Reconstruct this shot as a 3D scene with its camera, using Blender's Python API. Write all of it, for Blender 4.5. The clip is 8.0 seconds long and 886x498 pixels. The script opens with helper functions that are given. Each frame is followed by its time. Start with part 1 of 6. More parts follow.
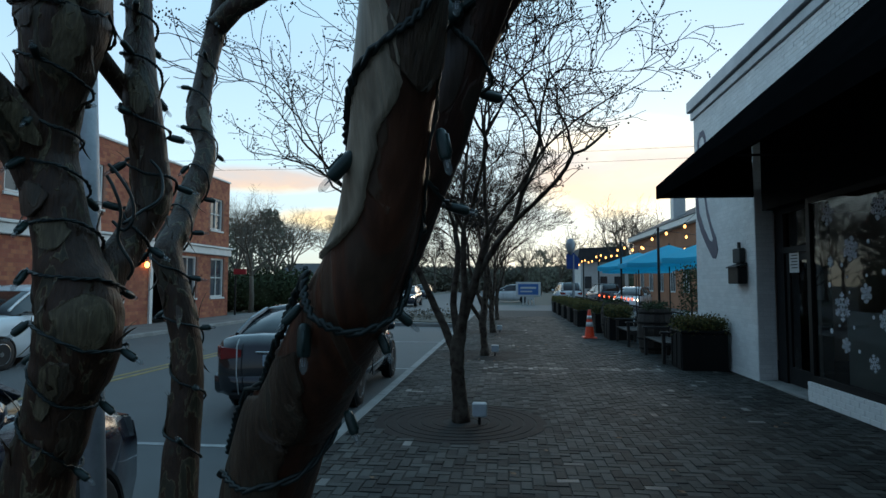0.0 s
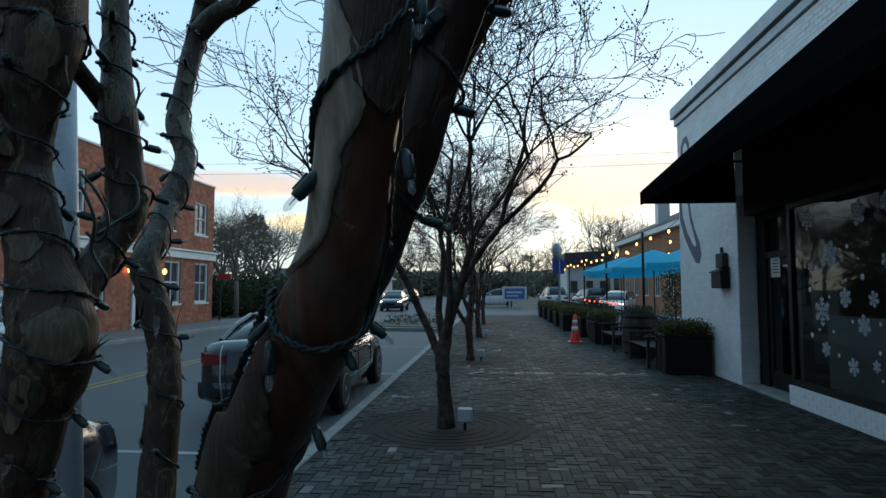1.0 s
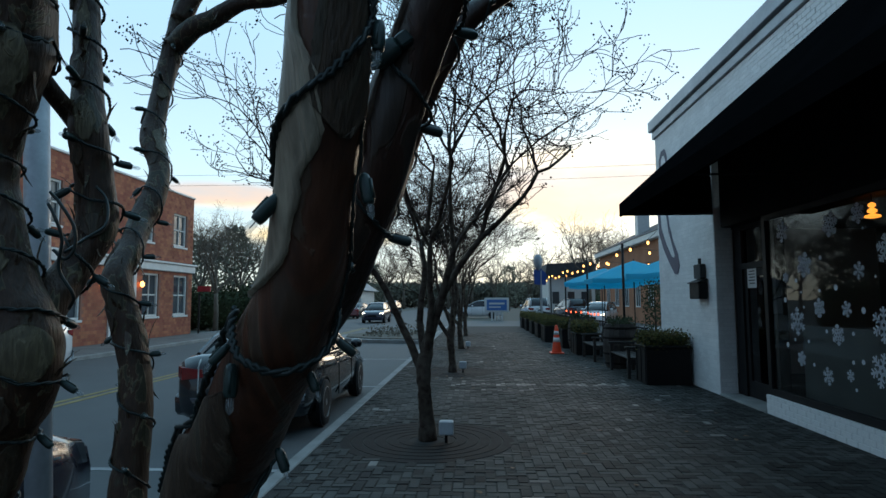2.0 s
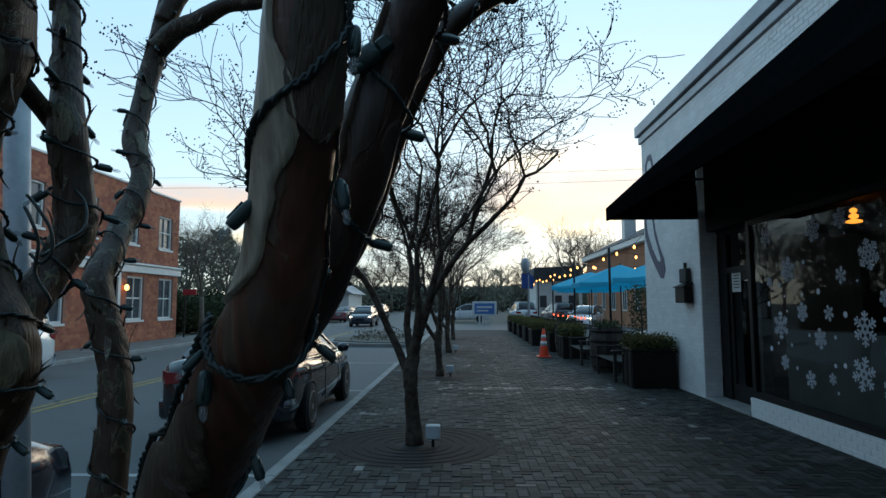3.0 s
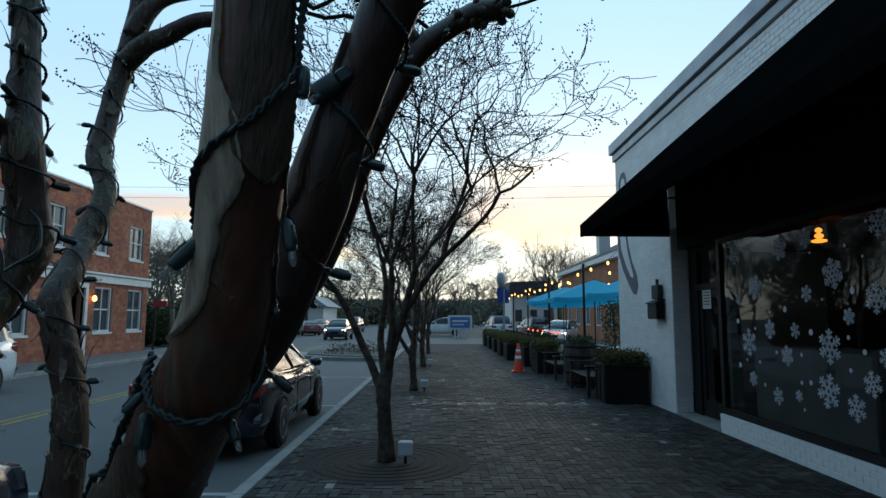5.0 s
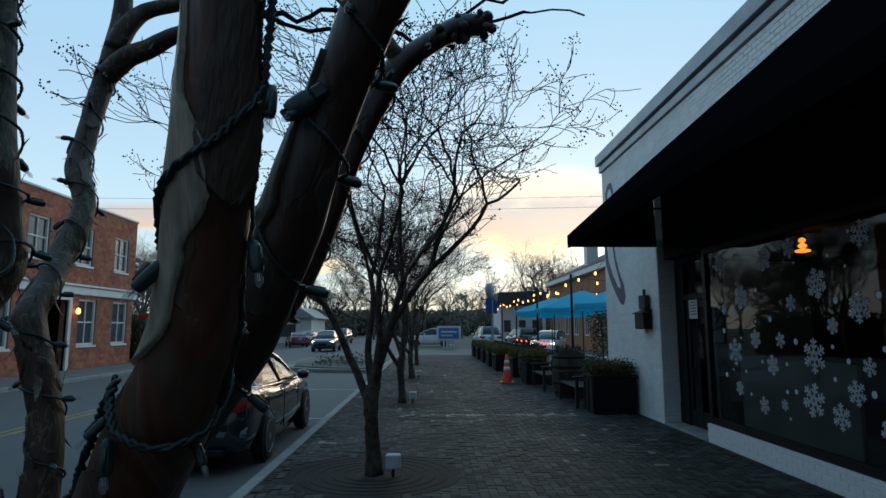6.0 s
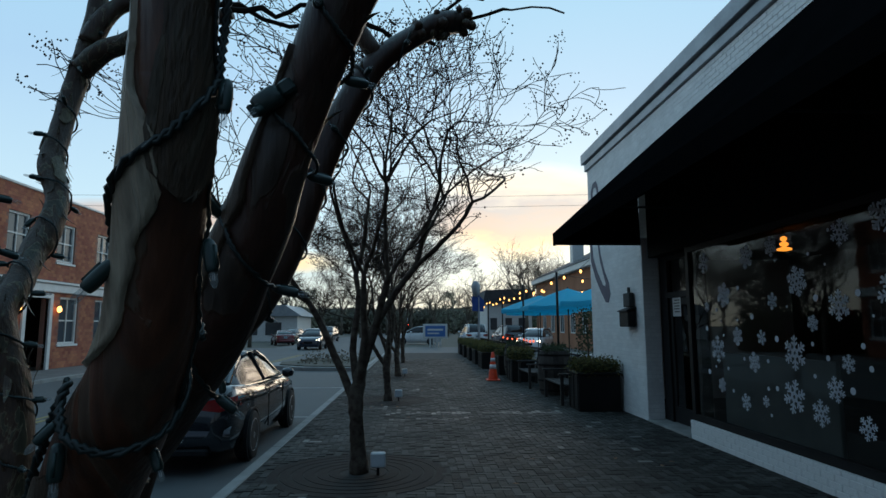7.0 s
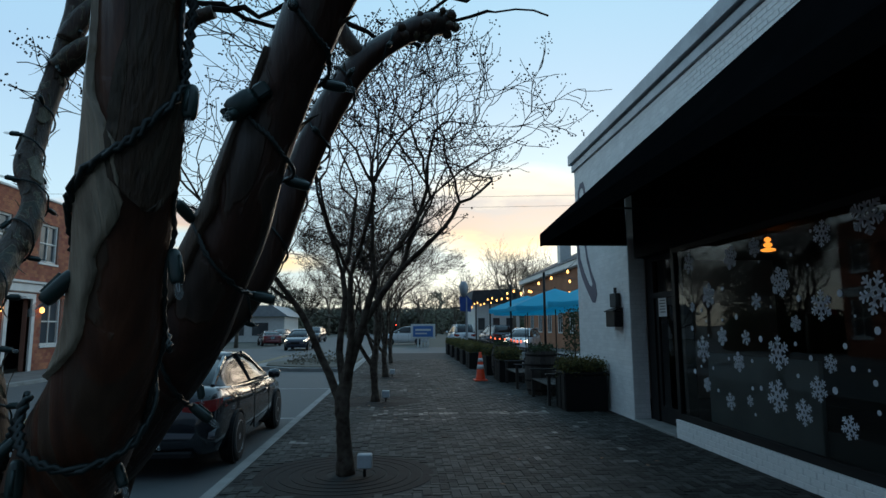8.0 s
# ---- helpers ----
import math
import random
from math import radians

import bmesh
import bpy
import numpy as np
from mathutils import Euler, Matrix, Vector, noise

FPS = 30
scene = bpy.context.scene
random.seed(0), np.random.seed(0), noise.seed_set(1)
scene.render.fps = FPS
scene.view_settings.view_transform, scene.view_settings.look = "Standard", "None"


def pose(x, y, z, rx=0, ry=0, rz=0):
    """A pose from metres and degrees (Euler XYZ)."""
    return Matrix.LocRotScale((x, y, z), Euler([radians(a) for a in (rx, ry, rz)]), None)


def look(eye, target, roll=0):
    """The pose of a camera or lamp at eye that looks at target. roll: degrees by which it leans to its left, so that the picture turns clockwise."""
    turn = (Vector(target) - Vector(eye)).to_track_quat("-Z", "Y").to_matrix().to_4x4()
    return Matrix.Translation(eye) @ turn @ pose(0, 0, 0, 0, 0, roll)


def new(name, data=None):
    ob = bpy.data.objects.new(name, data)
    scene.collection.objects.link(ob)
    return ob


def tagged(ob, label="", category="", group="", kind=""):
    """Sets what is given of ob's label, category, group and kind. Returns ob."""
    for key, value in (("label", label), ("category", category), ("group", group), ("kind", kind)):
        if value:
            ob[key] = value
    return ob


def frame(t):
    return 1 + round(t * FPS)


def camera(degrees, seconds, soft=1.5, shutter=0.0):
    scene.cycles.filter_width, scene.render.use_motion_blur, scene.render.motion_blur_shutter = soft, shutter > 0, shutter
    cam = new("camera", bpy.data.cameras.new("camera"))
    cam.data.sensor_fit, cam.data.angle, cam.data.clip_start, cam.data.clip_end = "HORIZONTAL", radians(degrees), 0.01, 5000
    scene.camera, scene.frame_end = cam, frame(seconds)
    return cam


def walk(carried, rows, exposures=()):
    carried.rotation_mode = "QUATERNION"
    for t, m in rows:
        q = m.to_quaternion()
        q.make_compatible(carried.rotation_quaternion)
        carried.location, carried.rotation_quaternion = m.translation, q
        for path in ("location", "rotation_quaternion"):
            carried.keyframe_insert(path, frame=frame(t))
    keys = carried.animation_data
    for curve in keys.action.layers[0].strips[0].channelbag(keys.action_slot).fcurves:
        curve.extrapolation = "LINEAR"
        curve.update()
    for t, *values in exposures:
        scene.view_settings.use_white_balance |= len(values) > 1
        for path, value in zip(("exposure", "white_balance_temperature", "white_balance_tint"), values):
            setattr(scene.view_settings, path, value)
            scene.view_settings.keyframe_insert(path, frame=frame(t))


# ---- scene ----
cam = camera(72.8, 8.0)
PATH = [
    (0, (-0.002, -0.015, 1.652), (-0.215, 1.97, 1.771), 0.1),
    (0.5, (0.006, -0.015, 1.656), (-0.184, 1.972, 1.78), 0.0),
    (1, (0.015, -0.019, 1.662), (-0.154, 1.97, 1.796), 0.0),
    (1.5, (0.025, -0.025, 1.668), (-0.115, 1.964, 1.823), -0.1),
    (3, (0.041, -0.023, 1.672), (-0.029, 1.967, 1.855), -0.2),
    (3.5, (0.045, -0.027, 1.679), (-0.017, 1.963, 1.865), 0.1),
    (4, (0.05, -0.024, 1.684), (0.016, 1.965, 1.884), -0.0),
    (4.5, (0.055, -0.022, 1.688), (0.045, 1.967, 1.898), 0.1),
    (6, (0.075, -0.018, 1.701), (0.121, 1.964, 1.963), -0.1),
    (6.5, (0.082, -0.013, 1.701), (0.151, 1.968, 1.966), -0.4),
    (7, (0.093, -0.01, 1.703), (0.183, 1.972, 1.958), -0.2),
    (7.5, (0.097, -0.004, 1.71), (0.209, 1.977, 1.963), -0.1),
    (8, (0.104, -0.003, 1.711), (0.234, 1.977, 1.966), -0.3),
]
walk(cam, [(t, look(eye, target, roll)) for t, eye, target, roll in PATH], [(0.0, 0.28), (1.5, 0.35), (4.5, 0.36), (6.2, 0.03), (8.0, 0.06)])

# ---- world and light ----
world = bpy.data.worlds.new("dusk_sky")
scene.world = world
world.use_nodes = True
wn, wl = world.node_tree.nodes, world.node_tree.links
wn.clear()
SUN_AZ, SUN_EL = radians(14), radians(7)
sky = wn.new("ShaderNodeTexSky")
sky.sky_type, sky.sun_disc = "NISHITA", False
sky.sun_elevation, sky.sun_rotation = SUN_EL, SUN_AZ
sky.air_density, sky.dust_density, sky.ozone_density = 1.0, 0.6, 2.0
tc = wn.new("ShaderNodeTexCoord")
sep = wn.new("ShaderNodeSeparateXYZ")
wl.new(tc.outputs["Generated"], sep.inputs[0])


def wmath(op, a, b=None, clamp=False):
    n = wn.new("ShaderNodeMath")
    n.operation, n.use_clamp = op, clamp
    for i, v in enumerate((a, b)):
        if v is None:
            continue
        if isinstance(v, (int, float)):
            n.inputs[i].default_value = v
        else:
            wl.new(v, n.inputs[i])
    return n.outputs[0]


def wramp(fac, stops):
    n = wn.new("ShaderNodeValToRGB")
    while len(n.color_ramp.elements) < len(stops):
        n.color_ramp.elements.new(1.0)
    for e, (p, c) in zip(n.color_ramp.elements, stops):
        e.position, e.color = p, (*c, 1)
    wl.new(fac, n.inputs[0])
    return n.outputs[0]


def wmix(fac, a, b):
    n = wn.new("ShaderNodeMix")
    n.data_type = "RGBA"
    for s, v in ((0, fac), (6, a), (7, b)):
        if isinstance(v, (int, float)):
            n.inputs[s].default_value = v
        elif isinstance(v, tuple):
            n.inputs[s].default_value = (*v, 1)
        else:
            wl.new(v, n.inputs[s])
    return n.outputs[2]


# thin high haze: pale near the horizon, blue towards the zenith, dusk-dark away from the sunset
haze = wramp(sep.outputs["Z"], [(0.0, (0.50, 0.56, 0.50)), (0.07, (0.56, 0.68, 0.70)), (0.18, (0.54, 0.75, 0.87)), (0.36, (0.41, 0.63, 0.84)), (0.52, (0.36, 0.64, 0.84)), (0.68, (0.31, 0.58, 0.80)), (0.95, (0.24, 0.48, 0.68))])
toward = wmath("ADD", wmath("MULTIPLY", sep.outputs["X"], math.sin(SUN_AZ)), wmath("MULTIPLY", sep.outputs["Y"], math.cos(SUN_AZ)))
glow = wmath("POWER", wmath("MAXIMUM", toward, 0.0), 9.0)
haze = wmix(wmath("MULTIPLY", glow, 0.40), haze, (0.86, 0.98, 1.0))
dn = wn.new("ShaderNodeMapRange")
dn.inputs[1].default_value, dn.inputs[2].default_value, dn.inputs[3].default_value, dn.inputs[4].default_value = -0.10, -0.75, 0.0, 0.95
wl.new(toward, dn.inputs[0])
haze = wmix(dn.outputs[0], haze, (0.07, 0.11, 0.18))


def blob(az, el, wa, we):
    """A soft oval round a direction, in degrees."""
    d = Vector((math.sin(radians(az)) * math.cos(radians(el)), math.cos(radians(az)) * math.cos(radians(el)), math.sin(radians(el))))
    px = wmath("DIVIDE", wmath("SUBTRACT", sep.outputs["X"], d.x), math.radians(wa))
    pz = wmath("DIVIDE", wmath("SUBTRACT", sep.outputs["Z"], d.z), math.radians(we))
    s = wmath("SQRT", wmath("ADD", wmath("MULTIPLY", px, px), wmath("MULTIPLY", pz, pz)))
    return wmath("MULTIPLY", wmath("SUBTRACT", 1.25, s, True), wmath("GREATER_THAN", sep.outputs["Y"], 0.0))


# low sunset clouds
mp = wn.new("ShaderNodeMapping")
mp.inputs["Scale"].default_value = (4.0, 4.0, 13.0)
mp.inputs["Location"].default_value = (0.35, 0.1, 0.25)
wl.new(tc.outputs["Generated"], mp.inputs[0])
cn = wn.new("ShaderNodeTexNoise")
cn.inputs["Scale"].default_value, cn.inputs["Detail"].default_value, cn.inputs["Roughness"].default_value = 2.2, 7.0, 0.6
wl.new(mp.outputs[0], cn.inputs["Vector"])
cover = wmath("MAXIMUM", blob(10.0, 10.6, 10.0, 4.8), wmath("MULTIPLY", wmath("MAXIMUM", blob(-23, 9.5, 8, 1.5), blob(-15, 6.0, 9, 1.4)), 0.8))
dens = wmath("MULTIPLY", cover, wmath("ADD", cn.outputs[0], 0.35))
puff = wramp(dens, [(0.20, (0, 0, 0)), (0.50, (1, 1, 1))])
cloud_col = wramp(wmath("ADD", sep.outputs["Z"], wmath("MULTIPLY", wmath("SUBTRACT", cn.outputs[0], 0.5), 0.12)), [(0.125, (1.0, 0.78, 0.44)), (0.155, (0.74, 0.55, 0.43)), (0.20, (0.58, 0.54, 0.53)), (0.235, (0.98, 0.88, 0.70))])
layer = wmix(wmath("MULTIPLY", puff, 0.95), haze, cloud_col)
bg = wn.new("ShaderNodeBackground")
bg2 = wn.new("ShaderNodeBackground")
bg.inputs["Strength"].default_value = 0.02
bg2.inputs["Strength"].default_value = 1.0
wl.new(sky.outputs[0], bg.inputs["Color"])
wl.new(layer, bg2.inputs["Color"])
add = wn.new("ShaderNodeAddShader")
wl.new(bg.outputs[0], add.inputs[0])
wl.new(bg2.outputs[0], add.inputs[1])
wo = wn.new("ShaderNodeOutputWorld")
wl.new(add.outputs[0], wo.inputs[0])

sun = new("sun", bpy.data.lights.new("sun", "SUN"))
sun.data.energy, sun.data.angle, sun.data.color = 0.35, radians(25), (1.0, 0.82, 0.62)
sun.matrix_world = look((math.sin(SUN_AZ) * 50, math.cos(SUN_AZ) * 50, 9), (0, 0, 0))


# ---- mesh helpers ----
class MB:
    """Collects vertices and faces for one mesh."""

    def __init__(self):
        self.v, self.f = [], []

    def quad_strip(self, rings, close=True, caps=True):
        n = len(rings[0])
        b = len(self.v)
        for r in rings:
            self.v.extend(tuple(p) for p in r)
        for i in range(len(rings) - 1):
            for j in range(n if close else n - 1):
                k = (j + 1) % n
                self.f.append((b + i * n + j, b + i * n + k, b + (i + 1) * n + k, b + (i + 1) * n + j))
        if caps and close:
            self.f.append(tuple(b + j for j in reversed(range(n))))
            self.f.append(tuple(b + (len(rings) - 1) * n + j for j in range(n)))
        return self

    def box(self, x0, x1, y0, y1, z0, z1):
        b = len(self.v)
        self.v += [(x0, y0, z0), (x1, y0, z0), (x1, y1, z0), (x0, y1, z0), (x0, y0, z1), (x1, y0, z1), (x1, y1, z1), (x0, y1, z1)]
        self.f += [tuple(b + i for i in q) for q in ((3, 2, 1, 0), (4, 5, 6, 7), (0, 1, 5, 4), (1, 2, 6, 5), (2, 3, 7, 6), (3, 0, 4, 7))]
        return self

    def cbox(self, x0, x1, y0, y1, z0, z1, c=0.01):
        """A box with chamfered edges."""
        rings = []
        for z, d in ((z0, c), (z0 + c, 0), (z1 - c, 0), (z1, c)):
            a, e = x0 + d, x1 - d
            g, h = y0 + d, y1 - d
            rings.append([(a + c, g, z), (e - c, g, z), (e, g + c, z), (e, h - c, z), (e - c, h, z), (a + c, h, z), (a, h - c, z), (a, g + c, z)])
        return self.quad_strip(rings)

    def tube(self, pts, radii, n=6, wob=0.0, caps=True, seed=0, flute=0.0):
        pts = [Vector(p) for p in pts]
        if not isinstance(radii, (list, tuple)):
            radii = [radii] * len(pts)
        rings = []
        up = Vector((0.13, 0.31, 0.94))
        t0 = (pts[1] - pts[0]).normalized()
        a = t0.cross(up if abs(t0.dot(up)) < 0.95 else Vector((1, 0, 0))).normalized()
        for i, p in enumerate(pts):
            t = (pts[min(i + 1, len(pts) - 1)] - pts[max(i - 1, 0)]).normalized()
            a = (a - t * a.dot(t)).normalized()
            b = t.cross(a)
            ring = []
            for j in range(n):
                w = 2 * math.pi * j / n
                r = radii[i]
                if wob:
                    q = p + (a * math.cos(w) + b * math.sin(w)) * r
                    r *= 1 + wob * noise.noise(q * 9 + Vector((seed, 0, 0))) + wob * 0.5 * noise.noise(q * 31)
                if flute:
                    r *= 1 + flute * noise.noise(Vector((1.3 * math.cos(w), 1.3 * math.sin(w), p.z * 2.2 + seed))) + 0.4 * flute * noise.noise(Vector((3 * math.cos(w), 3 * math.sin(w), p.z * 5 - seed)))
                ring.append(p + (a * math.cos(w) + b * math.sin(w)) * r)
            rings.append(ring)
        return self.quad_strip(rings, True, caps)

    def lathe(self, prof, n=16, o=(0, 0, 0), axis="z"):
        rings = []
        for r, h in prof:
            ring = []
            for j in range(n):
                w = 2 * math.pi * j / n
                c, s = r * math.cos(w), r * math.sin(w)
                ring.append({"z": (o[0] + c, o[1] + s, o[2] + h), "x": (o[0] + h, o[1] + c, o[2] + s), "y": (o[0] + s, o[1] + h, o[2] + c)}[axis])
            rings.append(ring)
        return self.quad_strip(rings)

    def prism(self, poly, lo, hi, axis="y"):
        """A flat outline pushed from lo to hi along an axis: (x, z) for y, (y, z) for x, (x, y) for z."""
        def at(a, b, h):
            return {"y": (a, h, b), "x": (h, a, b), "z": (a, b, h)}[axis]
        return self.quad_strip([[at(a, b, lo) for a, b in poly], [at(a, b, hi) for a, b in poly]])


def mesh_of(name, mb, material, smooth=False):
    me = bpy.data.meshes.new(name)
    me.from_pydata(mb.v, [], mb.f)
    bm = bmesh.new()
    bm.from_mesh(me)
    if len(bm.faces) < 60000:
        bmesh.ops.recalc_face_normals(bm, faces=bm.faces)
    bm.to_mesh(me)
    bm.free()
    if material:
        me.materials.append(material)
    if smooth:
        me.shade_smooth()
    return me


def part(name, mb, material, parent=None, label="", smooth=False):
    ob = new(name, mesh_of(name, mb, material, smooth))
    if parent:
        ob.parent = parent
    if label:
        ob["label"] = label
    return ob


def thing(name, label, category, at=(0, 0, 0), group="", kind="", rz=0):
    e = new(name)
    e.empty_display_size = 0.1
    e.matrix_basis = pose(*at, 0, 0, rz)
    return tagged(e, label, category, group, kind)


# ---- materials ----
def mat(name, col, rough=0.7, col2=None, scale=8.0, bump=0.0, bscale=60.0, metal=0.0, spec=0.5, vary=0.0, stretch=None, coat=0.0, island=False):
    m = bpy.data.materials.new(name)
    m.use_nodes = True
    nt = m.node_tree
    n, l = nt.nodes, nt.links
    p = n["Principled BSDF"]
    p.inputs["Roughness"].default_value, p.inputs["Metallic"].default_value = rough, metal
    p.inputs["Specular IOR Level"].default_value = spec
    p.inputs["Coat Weight"].default_value = coat
    t = n.new("ShaderNodeTexCoord")
    src = t.outputs["Object"]
    if stretch:
        mpn = n.new("ShaderNodeMapping")
        mpn.inputs["Scale"].default_value = stretch
        l.new(src, mpn.inputs[0])
        src = mpn.outputs[0]
    nz = n.new("ShaderNodeTexNoise")
    nz.inputs["Scale"].default_value, nz.inputs["Detail"].default_value = scale, 6
    l.new(src, nz.inputs["Vector"])
    rp = n.new("ShaderNodeValToRGB")
    rp.color_ramp.elements[0].position, rp.color_ramp.elements[1].position = 0.32, 0.68
    rp.color_ramp.elements[0].color = (*col, 1)
    rp.color_ramp.elements[1].color = (*(col2 or tuple(c * 0.8 for c in col)), 1)
    l.new(nz.outputs[0], rp.inputs[0])
    out = rp.outputs[0]
    nf = n.new("ShaderNodeTexNoise")
    nf.inputs["Scale"].default_value, nf.inputs["Detail"].default_value = bscale, 4
    l.new(src, nf.inputs["Vector"])
    hs = n.new("ShaderNodeHueSaturation")
    l.new(out, hs.inputs["Color"])
    mr = n.new("ShaderNodeMapRange")
    mr.inputs[3].default_value, mr.inputs[4].default_value = 0.85, 1.15
    l.new(nf.outputs[0], mr.inputs[0])
    val = mr.outputs[0]
    if vary:
        if island:
            g = n.new("ShaderNodeNewGeometry")
            rnd = g.outputs["Random Per Island"]
        else:
            g = n.new("ShaderNodeObjectInfo")
            rnd = g.outputs["Random"]
        mv = n.new("ShaderNodeMapRange")
        mv.inputs[3].default_value, mv.inputs[4].default_value = 1 - vary, 1 + vary
        l.new(rnd, mv.inputs[0])
        mm = n.new("ShaderNodeMath")
        mm.operation = "MULTIPLY"
        l.new(val, mm.inputs[0])
        l.new(mv.outputs[0], mm.inputs[1])
        val = mm.outputs[0]
        hv = n.new("ShaderNodeMapRange")
        hv.inputs[3].default_value, hv.inputs[4].default_value = 0.5 - vary * 0.04, 0.5 + vary * 0.04
        l.new(rnd, hv.inputs[0])
        l.new(hv.outputs[0], hs.inputs["Hue"])
    l.new(val, hs.inputs["Value"])
    l.new(hs.outputs[0], p.inputs["Base Color"])
    rr = n.new("ShaderNodeMapRange")
    rr.inputs[3].default_value, rr.inputs[4].default_value = max(0.02, rough - 0.12), min(1, rough + 0.12)
    l.new(nz.outputs[0], rr.inputs[0])
    l.new(rr.outputs[0], p.inputs["Roughness"])
    if bump:
        b = n.new("ShaderNodeBump")
        b.inputs["Strength"].default_value, b.inputs["Distance"].default_value = min(1, bump), 0.01
        l.new(nf.outputs[0], b.inputs["Height"])
        l.new(b.outputs[0], p.inputs["Normal"])
    return m


def glow_mat(name, col, strength):
    m = bpy.data.materials.new(name)
    m.use_nodes = True
    p = m.node_tree.nodes["Principled BSDF"]
    p.inputs["Base Color"].default_value = (*col, 1)
    p.inputs["Emission Color"].default_value = (*col, 1)
    p.inputs["Emission Strength"].default_value = strength
    return m


def pane_mat(name, tint=(0.75, 0.8, 0.8), rough=0.02, ior=1.38):
    """Thin glass: lets light through with a tint and mirrors at a glance."""
    m = bpy.data.materials.new(name)
    m.use_nodes = True
    n, l = m.node_tree.nodes, m.node_tree.links
    n.clear()
    o = n.new("ShaderNodeOutputMaterial")
    mx = n.new("ShaderNodeMixShader")
    tr = n.new("ShaderNodeBsdfTransparent")
    tr.inputs[0].default_value = (*tint, 1)
    gl = n.new("ShaderNodeBsdfGlossy")
    gl.inputs["Roughness"].default_value = rough
    fr = n.new("ShaderNodeFresnel")
    fr.inputs[0].default_value = ior
    l.new(fr.outputs[0], mx.inputs[0])
    l.new(tr.outputs[0], mx.inputs[1])
    l.new(gl.outputs[0], mx.inputs[2])
    l.new(mx.outputs[0], o.inputs[0])
    return m


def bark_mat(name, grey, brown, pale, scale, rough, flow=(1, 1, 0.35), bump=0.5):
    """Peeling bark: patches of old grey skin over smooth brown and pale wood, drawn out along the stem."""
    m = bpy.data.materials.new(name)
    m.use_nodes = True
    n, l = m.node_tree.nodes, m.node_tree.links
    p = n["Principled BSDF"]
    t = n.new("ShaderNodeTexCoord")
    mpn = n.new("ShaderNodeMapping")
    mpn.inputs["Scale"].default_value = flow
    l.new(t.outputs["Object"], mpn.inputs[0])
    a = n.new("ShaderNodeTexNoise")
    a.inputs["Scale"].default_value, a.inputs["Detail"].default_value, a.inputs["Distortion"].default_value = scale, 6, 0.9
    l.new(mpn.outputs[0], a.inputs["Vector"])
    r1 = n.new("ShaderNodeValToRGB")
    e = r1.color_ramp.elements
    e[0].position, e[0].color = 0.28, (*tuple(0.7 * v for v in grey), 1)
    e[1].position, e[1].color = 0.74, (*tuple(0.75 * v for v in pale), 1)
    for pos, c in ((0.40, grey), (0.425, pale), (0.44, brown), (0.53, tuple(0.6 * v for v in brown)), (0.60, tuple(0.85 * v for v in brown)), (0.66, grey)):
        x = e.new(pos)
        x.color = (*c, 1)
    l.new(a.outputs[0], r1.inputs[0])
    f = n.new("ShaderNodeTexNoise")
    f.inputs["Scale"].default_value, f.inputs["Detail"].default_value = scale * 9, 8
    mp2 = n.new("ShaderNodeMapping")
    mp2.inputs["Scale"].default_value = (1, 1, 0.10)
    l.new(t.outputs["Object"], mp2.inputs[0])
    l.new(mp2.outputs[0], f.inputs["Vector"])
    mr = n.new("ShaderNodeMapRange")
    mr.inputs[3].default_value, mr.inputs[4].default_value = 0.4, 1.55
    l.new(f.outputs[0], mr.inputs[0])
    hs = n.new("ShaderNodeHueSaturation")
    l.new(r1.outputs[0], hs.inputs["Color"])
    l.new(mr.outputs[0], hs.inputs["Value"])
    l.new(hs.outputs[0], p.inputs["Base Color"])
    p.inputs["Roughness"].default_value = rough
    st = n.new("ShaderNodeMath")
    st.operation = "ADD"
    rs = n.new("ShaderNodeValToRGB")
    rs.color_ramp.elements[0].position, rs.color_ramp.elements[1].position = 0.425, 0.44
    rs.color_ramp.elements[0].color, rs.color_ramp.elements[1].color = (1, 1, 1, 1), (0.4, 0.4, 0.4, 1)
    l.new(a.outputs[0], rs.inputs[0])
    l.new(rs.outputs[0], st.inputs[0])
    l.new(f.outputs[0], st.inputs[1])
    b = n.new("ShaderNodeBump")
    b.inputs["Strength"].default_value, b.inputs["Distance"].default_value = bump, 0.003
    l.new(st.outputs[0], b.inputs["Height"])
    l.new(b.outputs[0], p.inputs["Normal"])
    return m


asphalt = mat("asphalt", (0.077, 0.082, 0.083), 0.75, (0.102, 0.107, 0.109), 1.2, 0.5, 90)
soil = mat("far_ground", (0.06, 0.065, 0.05), 0.9, (0.09, 0.085, 0.07), 0.15, 0.3, 5)
joint = mat("joint_sand", (0.012, 0.012, 0.011), 0.95, (0.022, 0.021, 0.019), 3, 0.5, 60)
paver = mat("clay_paver", (0.053, 0.052, 0.047), 0.75, (0.027, 0.029, 0.027), 0.8, 0.6, 70, vary=0.65, spec=0.22)
paver_i = mat("clay_paver_field", (0.053, 0.052, 0.047), 0.75, (0.027, 0.029, 0.027), 0.8, 0.6, 70, vary=0.65, island=True, spec=0.22)
paver_pale = mat("worn_glint_paver", (0.185, 0.177, 0.162), 0.6, (0.092, 0.089, 0.084), 2.0, 0.6, 70, vary=0.5, island=True, spec=0.3)
concrete = mat("kerb_concrete", (0.30, 0.30, 0.29), 0.85, (0.22, 0.22, 0.21), 3, 0.4, 50)
